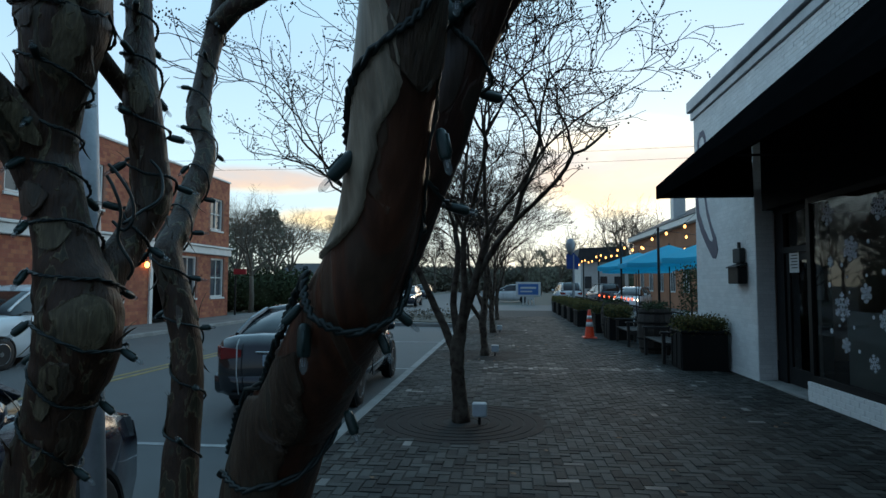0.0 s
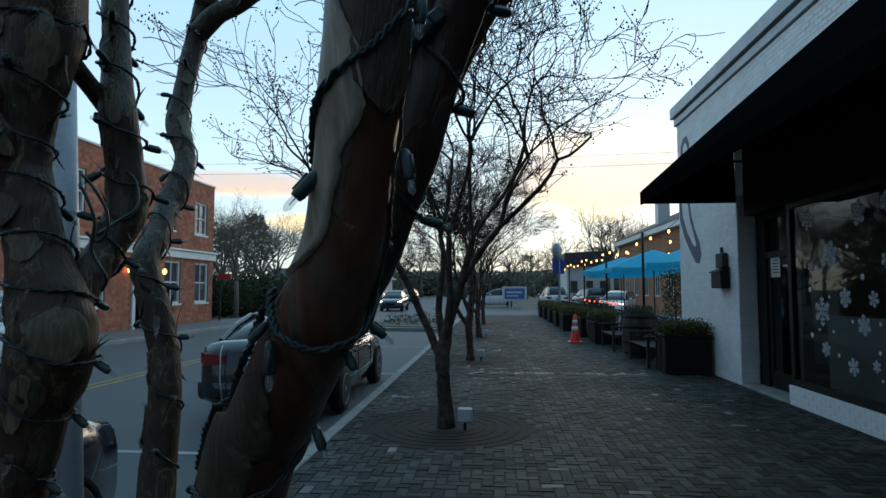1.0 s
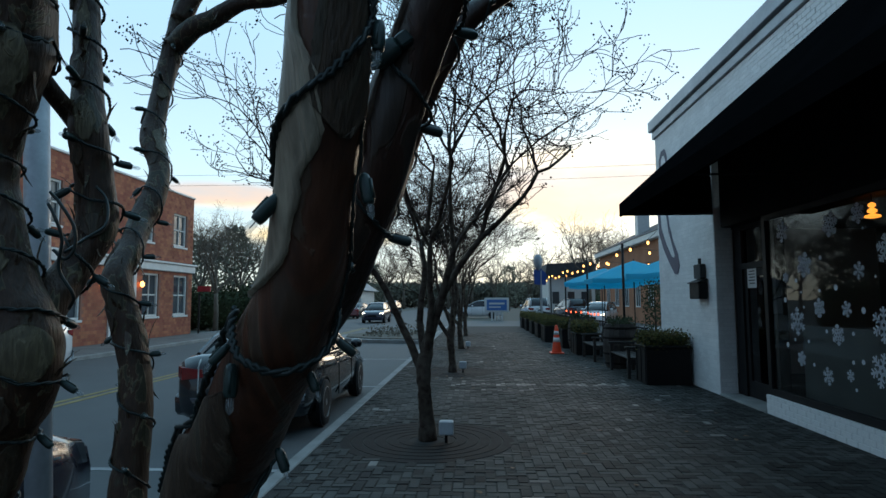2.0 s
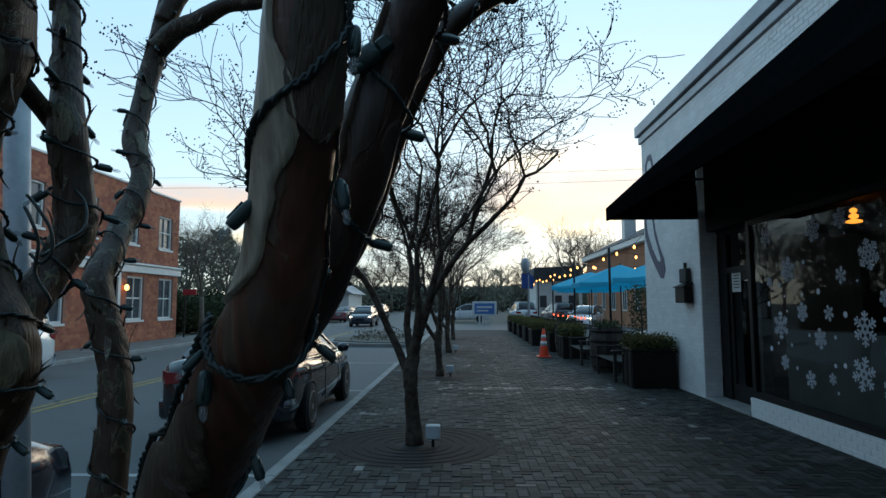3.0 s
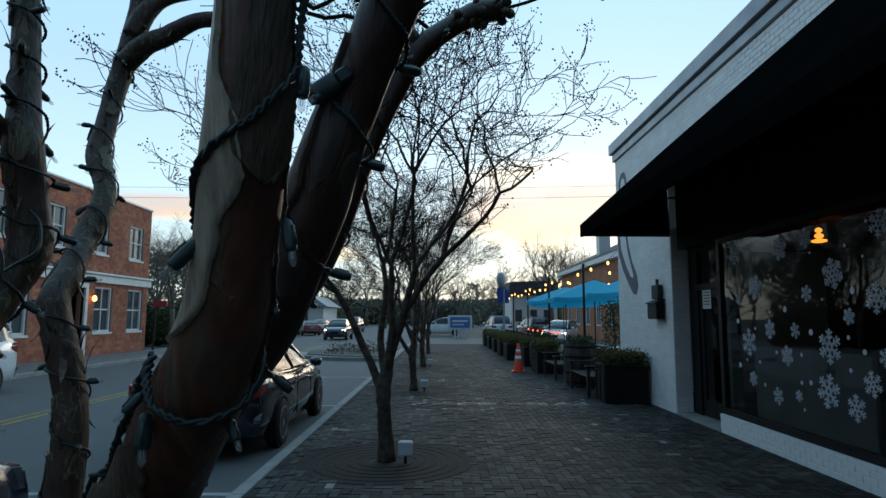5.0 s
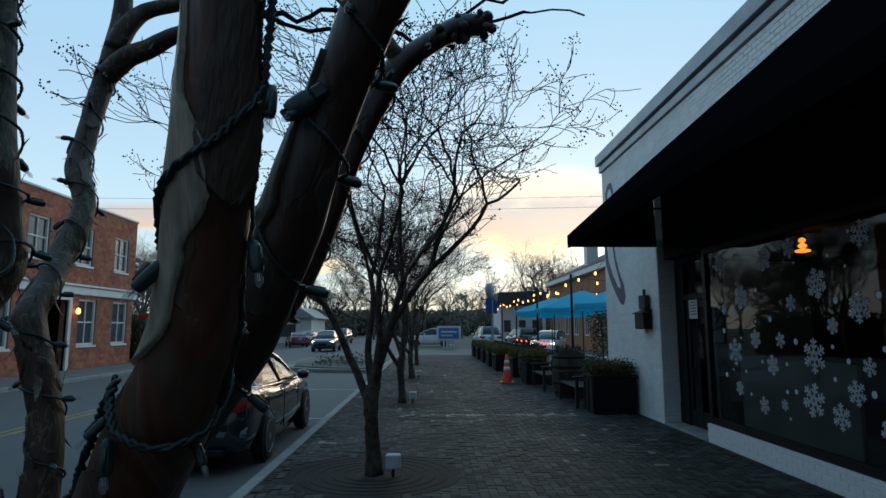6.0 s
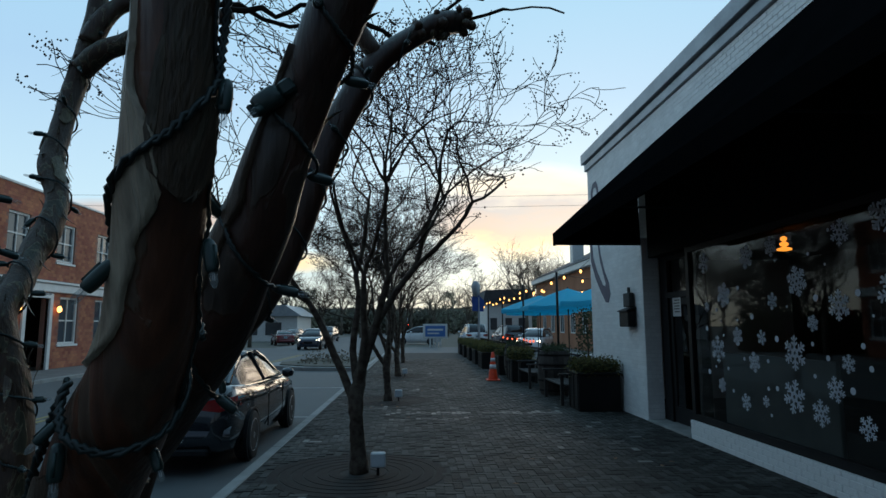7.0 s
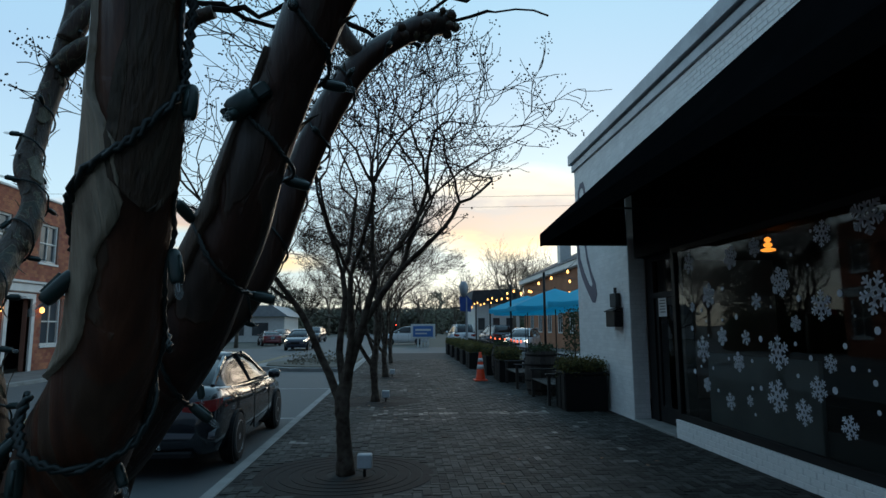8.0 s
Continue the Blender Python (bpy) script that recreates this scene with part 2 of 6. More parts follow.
white_brick = mat("white_painted_brick", (0.83, 0.83, 0.82), 0.6, (0.75, 0.75, 0.74), 2.2, 0.5, 45, vary=0.05, island=True)
white_mortar = mat("white_painted_mortar", (0.76, 0.76, 0.76), 0.75, (0.68, 0.68, 0.67), 3, 0.4, 50)
coping_m = mat("grey_coping_metal", (0.34, 0.36, 0.38), 0.45, (0.28, 0.30, 0.32), 2, 0.1, 20, metal=0.3)
awning_m = mat("dark_awning_cloth", (0.0035, 0.0038, 0.0042), 0.95, (0.005, 0.0052, 0.0058), 2, 0.4, 120, spec=0.0)
header_shade_m = mat("under_awning_shade_black", (0.008, 0.008, 0.008), 0.9, (0.012, 0.012, 0.012), 2, spec=0.1)
black_m = mat("black_painted_metal", (0.009, 0.009, 0.010), 0.55, (0.013, 0.013, 0.014), 6, 0.1, 40, spec=0.2)
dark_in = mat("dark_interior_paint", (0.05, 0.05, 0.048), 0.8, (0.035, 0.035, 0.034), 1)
mural = mat("plum_mural_paint", (0.10, 0.09, 0.13), 0.65, (0.13, 0.12, 0.16), 5, 0.3, 40)
red_brick = mat("red_brick", (0.42, 0.135, 0.075), 0.85, (0.32, 0.105, 0.06), 1.5, 0.5, 30, vary=0.25, island=True)
brick_mortar = mat("brick_mortar", (0.30, 0.14, 0.10), 0.9, (0.24, 0.11, 0.08), 1.5, 0.4, 30)
white_trim = mat("white_trim_paint", (0.70, 0.70, 0.68), 0.5, (0.62, 0.62, 0.60), 3, 0.1, 20)
window_m = mat("far_window_glass", (0.05, 0.06, 0.07), 0.08, (0.04, 0.05, 0.06), 2, spec=0.8)
bark_a = bark_mat("smooth_peeling_bark", (0.080, 0.044, 0.028), (0.120, 0.044, 0.023), (0.120, 0.072, 0.046), 14, 0.34, (1, 1, 0.20), 0.6)
bark_skin_lit = bark_mat("old_grey_bark_lit_side", (0.36, 0.30, 0.22), (0.46, 0.37, 0.27), (0.44, 0.37, 0.28), 20, 0.36, (1, 1, 0.12), 0.7)
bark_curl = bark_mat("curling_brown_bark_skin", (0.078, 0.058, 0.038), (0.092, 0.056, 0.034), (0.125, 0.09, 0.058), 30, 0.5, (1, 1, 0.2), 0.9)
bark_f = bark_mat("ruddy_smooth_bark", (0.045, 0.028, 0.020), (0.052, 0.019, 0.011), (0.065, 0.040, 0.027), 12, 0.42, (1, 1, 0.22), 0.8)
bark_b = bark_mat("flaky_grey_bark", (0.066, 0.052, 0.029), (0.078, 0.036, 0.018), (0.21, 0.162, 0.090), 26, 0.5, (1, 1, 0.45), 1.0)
bark_tan = bark_mat("tan_bark_scale", (0.16, 0.125, 0.074), (0.20, 0.155, 0.090), (0.27, 0.215, 0.13), 34, 0.5, (1, 1, 0.3), 1.0)
bark_far = mat("street_tree_bark", (0.110, 0.088, 0.068), 0.85, (0.034, 0.019, 0.014), 11, 0.6, 60, spec=0.15)
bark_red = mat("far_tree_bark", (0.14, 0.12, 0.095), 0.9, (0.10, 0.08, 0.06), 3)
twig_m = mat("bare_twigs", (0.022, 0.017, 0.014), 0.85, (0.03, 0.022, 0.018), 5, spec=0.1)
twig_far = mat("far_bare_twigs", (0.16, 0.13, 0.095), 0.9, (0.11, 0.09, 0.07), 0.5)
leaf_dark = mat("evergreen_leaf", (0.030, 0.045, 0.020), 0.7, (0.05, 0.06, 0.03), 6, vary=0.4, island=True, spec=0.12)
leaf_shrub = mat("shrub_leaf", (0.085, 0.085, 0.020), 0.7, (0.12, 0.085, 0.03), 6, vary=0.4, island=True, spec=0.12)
wire_m = mat("green_light_cord", (0.012, 0.020, 0.019), 0.45, (0.016, 0.026, 0.024), 50, spec=0.5)
socket_m = mat("green_lamp_socket", (0.016, 0.034, 0.032), 0.35, (0.02, 0.042, 0.038), 80)
galv = mat("galvanised_steel", (0.54, 0.56, 0.59), 0.42, (0.45, 0.47, 0.50), 14, 0.1, 60, metal=0.25)
line_y = mat("yellow_road_paint", (0.30, 0.22, 0.07), 0.75, (0.20, 0.155, 0.07), 6, 0.3, 60)
line_w = mat("white_road_paint", (0.42, 0.42, 0.41), 0.7, (0.26, 0.26, 0.26), 6, 0.3, 60)
iron = mat("cast_iron", (0.013, 0.012, 0.011), 0.8, (0.019, 0.015, 0.013), 7, 0.5, 60, spec=0.2)
shop_glass = pane_mat("shop_glass", (0.72, 0.76, 0.76), 0.02, 1.46)
clear_glass = bpy.data.materials.new("inner_glass_face")
clear_glass.use_nodes = True
clear_glass.node_tree.nodes.clear()
_tr = clear_glass.node_tree.nodes.new("ShaderNodeBsdfTransparent")
_tr.inputs[0].default_value = (0.95, 0.97, 0.97, 1)
_out = clear_glass.node_tree.nodes.new("ShaderNodeOutputMaterial")
clear_glass.node_tree.links.new(_tr.outputs[0], _out.inputs[0])


# ---- ground, road, pavement ----
tagged(part("ground", MB().box(-700, 700, -300, 1500, -0.6, -0.14), soil), "grey brown winter ground reaching to the horizon", "ground", kind="structure")
road = tagged(part("road", MB().box(-12.2, -1.95, -60, 420, -0.3, -0.12), asphalt), "worn dark asphalt town road", "road", kind="structure")
tagged(part("cross_road", MB().box(-80, 90, 40, 53, -0.3, -0.116), asphalt), "asphalt side road crossing the main road", "road", kind="structure")
pave = tagged(part("pavement", MB().box(-1.82, 4.9, -12, 39.5, -0.3, -0.007), joint), "brick pavement with clay pavers in herringbone bond", "pavement", kind="structure")
kerb = thing("kerb", "pale concrete kerb along the brick pavement", "kerb", kind="structure")
ky = -12.0
while ky < 39.4:
    part("kerb_stone", MB().cbox(-1.97, -1.82, ky + 0.004, min(ky + 3.0, 39.5) - 0.004, -0.3, 0.0, 0.012), concrete, kerb)
    ky += 3.0
tagged(part("far_pavement", MB().box(-15.0, -12.36, -40, 40, -0.3, 0.0), mat("grey_far_paving", (0.17, 0.165, 0.16), 0.85, (0.12, 0.115, 0.11), 1.5, 0.4, 30)), "grey pavement across the road", "pavement", kind="structure")
tagged(part("far_kerb", MB().cbox(-12.36, -12.2, -40, 40, -0.3, 0.004, 0.012), concrete), "concrete kerb across the road", "kerb", kind="structure")
tagged(part("centre_line", MB().box(-7.55, -7.43, -40, 40, -0.2, -0.113).box(-7.3, -7.18, -40, 40, -0.2, -0.113), line_y), "worn double yellow centre line on asphalt", "road marking", kind="structure")
for yy in (0.6, 6.35, 12.6, 18.5):
    tagged(part("bay_line", MB().box(-4.2, -1.99, yy, yy + 0.1, -0.2, -0.1145), line_w), "white painted parking bay line on asphalt", "road marking", kind="structure")
tagged(part("stop_line", MB().box(-1.8, 20, 40.6, 41.0, -0.2, -0.108), line_w), "white painted line across the side road", "road marking", kind="structure")
isl = MB()
for pts, z in (([(-1.9, 25), (-4.6, 25.6), (-6.3, 27.0), (-6.6, 29), (-6.0, 31), (-1.9, 33.5)], 0.03),):
    isl.prism(pts, -0.3, z, "z")
tagged(part("kerb_island", isl, concrete), "kerbed planted island bulging into the road", "kerb", kind="structure")
tagged(part("island_bed", MB().prism([(-2.1, 25.4), (-4.5, 26.0), (-5.9, 27.2), (-6.2, 29), (-5.7, 30.6), (-2.1, 33.0)], 0.0, 0.07, "z"), soil), "bare soil bed on the kerbed island", "planting bed", kind="structure")


# ---- white shop ----
WX = 4.29


def brick_face(mb_list, y0, y1, z0, z1, x, depth, bl=0.203, bh=0.068, gap=0.007, hole=None):
    """Bricks in running bond on a wall that faces -x; adds (y0, y1, z0, z1) boxes."""
    row, z = 0, z0
    while z < z1 - 0.02:
        y = y0 - (bl + gap) * 0.5 * (row % 2)
        zt = min(z + bh, z1)
        while y < y1:
            a, b = max(y, y0), min(y + bl, y1)
            if b - a > 0.03 and not (hole and hole(0.5 * (a + b), z)):
                mb_list.append((x - depth * random.uniform(0.6, 1.1), x + 0.01, a, b, z, zt))
            y += bl + gap
        z += bh + gap
        row += 1


wall_n = tagged(part("wall_shop_north", MB().box(WX, WX + 0.3, 10.93, 14.2, 0, 4.69).box(WX, WX + 0.3, -8, 14.2, 4.69, 5.45), white_mortar), "white painted brick shop wall", "wall", kind="structure")
shop_coping = tagged(part("coping", MB().cbox(WX - 0.05, WX + 0.35, -8, 14.3, 5.46, 5.62, 0.01).cbox(WX - 0.10, WX + 0.4, -8, 14.42, 5.66, 5.92, 0.012).box(WX - 0.02, WX + 0.3, -8, 14.22, 5.62, 5.66), coping_m), "stepped grey metal coping along the roof edge", "trim", kind="structure")
tagged(part("wall_shop_end", MB().box(WX + 0.3, 12, 13.9, 14.2, 0, 5.6), white_mortar), "white painted brick end wall", "wall", kind="structure")
tagged(part("wall_shop_side", MB().box(4.60, 4.9, 10.68, 10.9, 0, 3.2), black_m), "black painted return beside the shop door", "wall", kind="structure")
tagged(part("shop_roof", MB().box(WX + 0.3, 12, -8, 14.0, 5.2, 5.45), coping_m), "flat shop roof", "roof", kind="structure")
sill_wall = tagged(part("wall_shop_sill", MB().box(WX, WX + 0.18, -8, 9.24, 0, 0.275), white_mortar), "low white painted brick sill wall under the shop window", "wall", kind="structure")
tagged(part("threshold", MB().cbox(WX - 0.02, 4.75, 9.24, 10.92, -0.01, 0.035, 0.01), concrete), "worn concrete door threshold", "threshold", kind="structure")
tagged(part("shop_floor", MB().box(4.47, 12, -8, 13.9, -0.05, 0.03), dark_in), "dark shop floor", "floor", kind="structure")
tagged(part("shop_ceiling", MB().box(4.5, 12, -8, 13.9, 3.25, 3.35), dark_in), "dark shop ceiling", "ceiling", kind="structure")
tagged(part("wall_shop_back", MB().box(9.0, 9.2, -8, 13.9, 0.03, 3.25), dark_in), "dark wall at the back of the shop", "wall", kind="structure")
# The shade under the awning is put into this header's black colour.
tagged(part("window_header", MB().box(WX + 0.02, WX + 0.25, -8, 10.68, 2.92, 4.69), header_shade_m), "fascia above the shop window, coloured black for shade under the awning", "fascia", kind="structure")

# awning: a sloping cloth hood, open below; its top edge climbs along the wall
aw = thing("awning", "dark cloth shop awning sloping over the pavement", "awning")
part("hood", MB().quad_strip([[(2.66, y, 3.19), (2.66, y, 3.42), (4.26, y, zt), (4.26, y, zt - 0.06), (2.70, y, 3.40), (2.70, y, 3.19)] for y, zt in ((-6, 5.44), (2, 5.26), (11.06, 4.85))]), awning_m, aw)
part("end_panel", MB().prism([(2.70, 3.19), (2.70, 3.40), (4.26, 4.78), (4.285, 3.19)], 10.935, 10.96, "y"), awning_m, aw)
for y in (-3.0, 0.5, 4.0, 7.5, 10.9):
    part("frame_arm", MB().tube([(2.72, y, 3.22), (4.27, y, 3.22)], 0.014, 6), black_m, aw)

# door in its recess
door = thing("door_1", "dark framed glass shop door, closed", "door", (4.62, 9.3, 0.035), kind="structure")
part("door_frame", MB().box(-0.03, 0.07, 0.0, 0.09, 0, 2.9).box(-0.03, 0.07, 1.27, 1.38, 0, 2.9).box(-0.03, 0.07, 0.09, 1.27, 2.15, 2.25).box(-0.03, 0.07, 0.09, 1.27, 2.82, 2.9), black_m, door)
leaf = part("door_leaf", MB().box(0, 0.045, 0.10, 0.2, 0.01, 2.14).box(0, 0.045, 1.15, 1.26, 0.01, 2.14).box(0, 0.045, 0.2, 1.15, 0.01, 0.28).box(0, 0.045, 0.2, 1.15, 2.02, 2.14), black_m, door)
g = part("glass_pane", MB().box(0.018, 0.026, 0.2, 1.15, 0.28, 2.02).box(0.018, 0.026, 0.09, 1.27, 2.25, 2.82), shop_glass, door)
g.visible_shadow = False
part("door_handle", MB().tube([(-0.02, 0.27, 0.95), (-0.06, 0.27, 0.97), (-0.06, 0.27, 1.28), (-0.02, 0.27, 1.3)], 0.012, 8), galv, door, "steel pull handle", True)
notice = tagged(part("paper_notice", MB().box(4.612, 4.616, 10.1, 10.42, 1.86, 2.28), white_trim), "white paper notice taped to the door glass", "notice")
nb = MB()
for k in range(6):
    nb.box(4.608, 4.612, 10.15, 10.34 + 0.03 * (k % 2), 1.93 + 0.05 * k, 1.945 + 0.05 * k)
part("print_bars", nb, black_m, notice)
tagged(part("wall_door_cheek", MB().box(4.47, 4.62, 9.16, 9.28, 0.03, 2.92), black_m), "black cheek beside the recessed door", "wall", kind="structure")

# shop window
win = thing("window_1", "large dark shop window with paper snowflakes", "window", (4.36, 0, 0), kind="structure")
wf = MB().box(-0.03, 0.05, -8, 9.24, 0.275, 0.37).box(-0.03, 0.05, -8, 9.24, 2.84, 2.92)
part("window_frame", wf, black_m, win)
for yy in (9.18, 5.9 - 1.05, 0.9, -3.0):
    part("mullion", MB().box(-0.035, 0.055, yy - 0.05, yy + 0.05, 0.37, 2.84), black_m, win)
for a, b in ((4.9, 9.13), (0.95, 4.8), (-2.95, 0.85), (-8, -3.05)):
    g = part("glass_pane", MB().box(0.0, 0.008, a, b, 0.37, 2.84), shop_glass, win)
    g.visible_shadow = False
    g.data.materials.append(clear_glass)
    for f in g.data.polygons:
        f.material_index = 1 if f.normal.x > 0.5 else 0
paper = mat("snowflake_vinyl", (0.66, 0.70, 0.76), 0.6, (0.54, 0.58, 0.64), 3)


def snowflake(r, seed):
    mb = MB()
    rng = random.Random(seed)
    kind = rng.random()

    def bar(p, q, w):
        p, q = Vector(p), Vector(q)
        d = (q - p).normalized()
        s = Vector((-d.y, d.x)) * w
        mb.quad_strip([[(0, *(p - s)), (0, *(p + s)), (0.002, *(p + s)), (0.002, *(p - s))], [(0, *(q - s)), (0, *(q + s)), (0.002, *(q + s)), (0.002, *(q - s))]])
    for k in range(6):
        w = math.pi / 3 * k + 0.5
        d = Vector((math.cos(w), math.sin(w)))
        e = Vector((-d.y, d.x))
        bar(d * 0.10 * r, d * r, 0.07 * r)
        for f, ln in ((0.42, 0.26), (0.68, 0.26)) if kind < 0.6 else ((0.35, 0.3), (0.6, 0.3), (0.8, 0.16)):
            for s in (1, -1):
                bar(d * f * r, d * (f + ln * 0.7) * r + e * s * ln * r, 0.055 * r)
        bar(d * 0.28 * r, (d * 0.5 + e * 0.866) * 0.28 * r, 0.05 * r)
    return mb


FLAKES = [(8.15, 2.12, 0.33), (7.02, 1.99, 0.2), (7.85, 1.56, 0.24), (7.29, 1.55, 0.19), (8.39, 1.37, 0.37), (7.49, 1.24, 0.25), (8.33, 0.88, 0.2), (7.74, 0.72, 0.22), (7.29, 0.78, 0.14), (6.66, 1.39, 0.38), (6.73, 0.9, 0.38), (6.29, 0.78, 0.28), (6.03, 1.05, 0.26), (5.82, 1.32, 0.19), (5.89, 1.9, 0.31), (6.53, 2.19, 0.34), (5.63, 0.73, 0.24), (5.16, 1.99, 0.4), (8.68, 2.62, 0.3), (7.53, 2.58, 0.31), (5.18, 2.72, 0.4), (5.79, 2.63, 0.27), (6.31, 1.72, 0.18), (8.64, 1.97, 0.15), (6.98, 2.64, 0.24), (4.4, 1.3, 0.4)]
DOTS = [(6.23, 1.99), (5.61, 2.01), (5.18, 1.65), (5.6, 1.5), (6.11, 1.36), (6.34, 1.16), (5.79, 1.06), (5.26, 1.18), (5.52, 1.29), (6.98, 1.54), (7.19, 1.27), (7.04, 0.96), (7.22, 0.94), (8.04, 0.83), (7.72, 1.27), (8.14, 1.12), (8.68, 1.66), (7.48, 1.81), (8.37, 1.92), (7.77, 2.19), (6.34, 1.5), (5.25, 0.92), (8.67, 1.04)]
for i, (y, z, s) in enumerate(FLAKES):
    o = part("paper_snowflake", snowflake(s * 0.52, i), paper)
    o.matrix_basis = pose(4.352, y, z, random.uniform(-20, 20), 0, 0)
    tagged(o, "white paper snowflake stuck on the shop window", "snowflake", "snowflakes on the window")
dot_me = mesh_of("paper_dot", MB().lathe([(0.5, 0), (0.5, 0.002)], 10, axis="x"), paper)
for i, (y, z) in enumerate(DOTS + [(random.uniform(5.0, 9.0), random.uniform(0.6, 2.75)) for _ in range(18)]):
    o = new("paper_dot", dot_me)
    s = random.choice((0.05, 0.06, 0.075)) if i < len(DOTS) else random.choice((0.03, 0.04))
    o.matrix_basis = Matrix.Translation((4.352, y, z)) @ Matrix.Diagonal((1, s, s, 1))
    tagged(o, "small white paper dot stuck on the shop window", "sticker", "dots on the window")

# inside the shop
board_m = mat("grey_felt_board", (0.20, 0.205, 0.20), 0.85, (0.16, 0.165, 0.16), 2, 0.3, 60)
tagged(part("display_board", MB().cbox(4.7, 4.76, 6.5, 8.95, 0.03, 1.30, 0.01), board_m), "grey display board behind the shop window", "display board")
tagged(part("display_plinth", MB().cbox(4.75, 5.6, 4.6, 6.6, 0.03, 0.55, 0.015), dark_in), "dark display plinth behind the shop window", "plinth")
lamp_m = glow_mat("warm_lamp_shade", (1.0, 0.30, 0.035), 1.9)
lamp = thing("pendant_lamp", "tiered amber glass pendant lamp glowing in the shop", "lamp", (6.0, 9.3, 2.92))
part("shade", MB().lathe([(0.02, 0.2), (0.05, 0.175), (0.05, 0.14), (0.02, 0.12), (0.065, 0.085), (0.065, 0.055), (0.025, 0.03), (0.11, 0.0), (0.11, -0.025), (0.04, -0.04)], 14), lamp_m, lamp, "", True)
part("cord", MB().tube([(0, 0, 0.2), (0, 0, 0.33)], 0.006, 6), black_m, lamp)

# on the white wall
mu = tagged(part("mural_hook", MB().prism([(13.46, 3.62), (13.36, 3.30), (13.14, 2.92), (12.86, 2.62), (12.78, 2.38), (12.92, 2.20), (13.10, 2.22), (13.42, 2.46), (13.80, 2.80), (14.10, 3.20), (14.16, 3.62), (14.0, 3.62), (13.92, 3.28), (13.66, 2.94), (13.30, 2.62), (13.12, 2.56), (13.06, 2.62), (13.22, 2.86), (13.42, 3.16), (13.56, 3.62)], WX - 0.014, WX - 0.002, "x"), mural), "dark plum painted curl on the white wall", "mural")
tagged(part("mural_curl", MB().prism([(13.96, 4.6), (13.94, 4.88), (13.76, 5.05), (13.52, 5.05), (13.38, 4.88), (13.36, 4.7), (13.46, 4.7), (13.5, 4.84), (13.58, 4.92), (13.72, 4.92), (13.82, 4.84), (13.84, 4.6)], WX - 0.014, WX - 0.002, "x"), mural), "dark plum painted loop on the white wall", "mural")
box1 = thing("mail_box", "black metal wall box on the white wall", "wall box", (WX - 0.02, 11.53, 1.68))
part("body", MB().cbox(-0.16, 0, -0.25, 0.25, 0, 0.31, 0.015), black_m, box1)
part("lid", MB().prism([(-0.19, 0.29), (-0.19, 0.31), (0, 0.38), (0, 0.35)], -0.26, 0.26, "y"), black_m, box1)
box2 = thing("meter_box", "dark grey metal meter box on the white wall", "meter", (WX - 0.02, 11.52, 2.06))
part("body", MB().cbox(-0.10, 0, -0.17, 0.17, 0.0, 0.27, 0.012), dark_in, box2)
part("conduit", MB().tube([(-0.04, 0.0, 0.27), (-0.04, 0.0, 0.38)], 0.03, 8), dark_in, box2)


# ---- the near crape myrtle, many stems from one foot ----
def smooth_rows(rows, n=8):
    """Catmull-Rom through rows of (x, y, z, r)."""
    q = [Vector(r) for r in rows]
    q = [q[0] * 2 - q[1]] + q + [q[-1] * 2 - q[-2]]
    out = []
    for i in range(1, len(q) - 2):
        for k in range(n):
            t = k / n
            a, b, c, d = q[i - 1], q[i], q[i + 1], q[i + 2]
            out.append(0.5 * ((2 * b) + (c - a) * t + (2 * a - 5 * b + 4 * c - d) * t * t + (3 * b - a - 3 * c + d) * t ** 3))
    out.append(q[-2])
    return out


STEM_A = [(-0.045, 0.335, 2.25, 0.024), (-0.058, 0.362, 2.05, 0.0265), (-0.07, 0.385, 1.899, 0.0285), (-0.073, 0.392, 1.868, 0.0304), (-0.076, 0.4, 1.836, 0.0316), (-0.081, 0.407, 1.804, 0.0319), (-0.086, 0.417, 1.772, 0.0307), (-0.092, 0.427, 1.739, 0.0312), (-0.099, 0.439, 1.704, 0.0327), (-0.113, 0.452, 1.669, 0.0351), (-0.135, 0.472, 1.63, 0.0395), (-0.161, 0.498, 1.589, 0.0398), (-0.19, 0.531, 1.543, 0.0405), (-0.224, 0.564, 1.493, 0.0455), (-0.36, 0.7, 1.1, 0.052), (-0.45, 0.8, 0.5, 0.056), (-0.48, 0.83, -0.02, 0.07)]
STEM_A = [(x, y, z, r * 0.93) for x, y, z, r in STEM_A]
STEM_F = [(0.15, 0.58, 2.5, 0.030), (0.09, 0.59, 2.28, 0.032), (0.045, 0.6, 2.132, 0.034), (0.012, 0.62, 2.065, 0.033), (-0.012, 0.63, 2.004, 0.031), (-0.038, 0.65, 1.946, 0.032), (-0.062, 0.66, 1.884, 0.035), (-0.085, 0.68, 1.824, 0.039), (-0.117, 0.7, 1.762, 0.041),
          (-0.148, 0.72, 1.697, 0.042), (-0.194, 0.74, 1.631, 0.040), (-0.242, 0.76, 1.564, 0.039), (-0.292, 0.78, 1.506, 0.040), (-0.42, 0.86, 1.1, 0.046), (-0.46, 0.9, 0.5, 0.055), (-0.5, 0.92, -0.02, 0.065)]
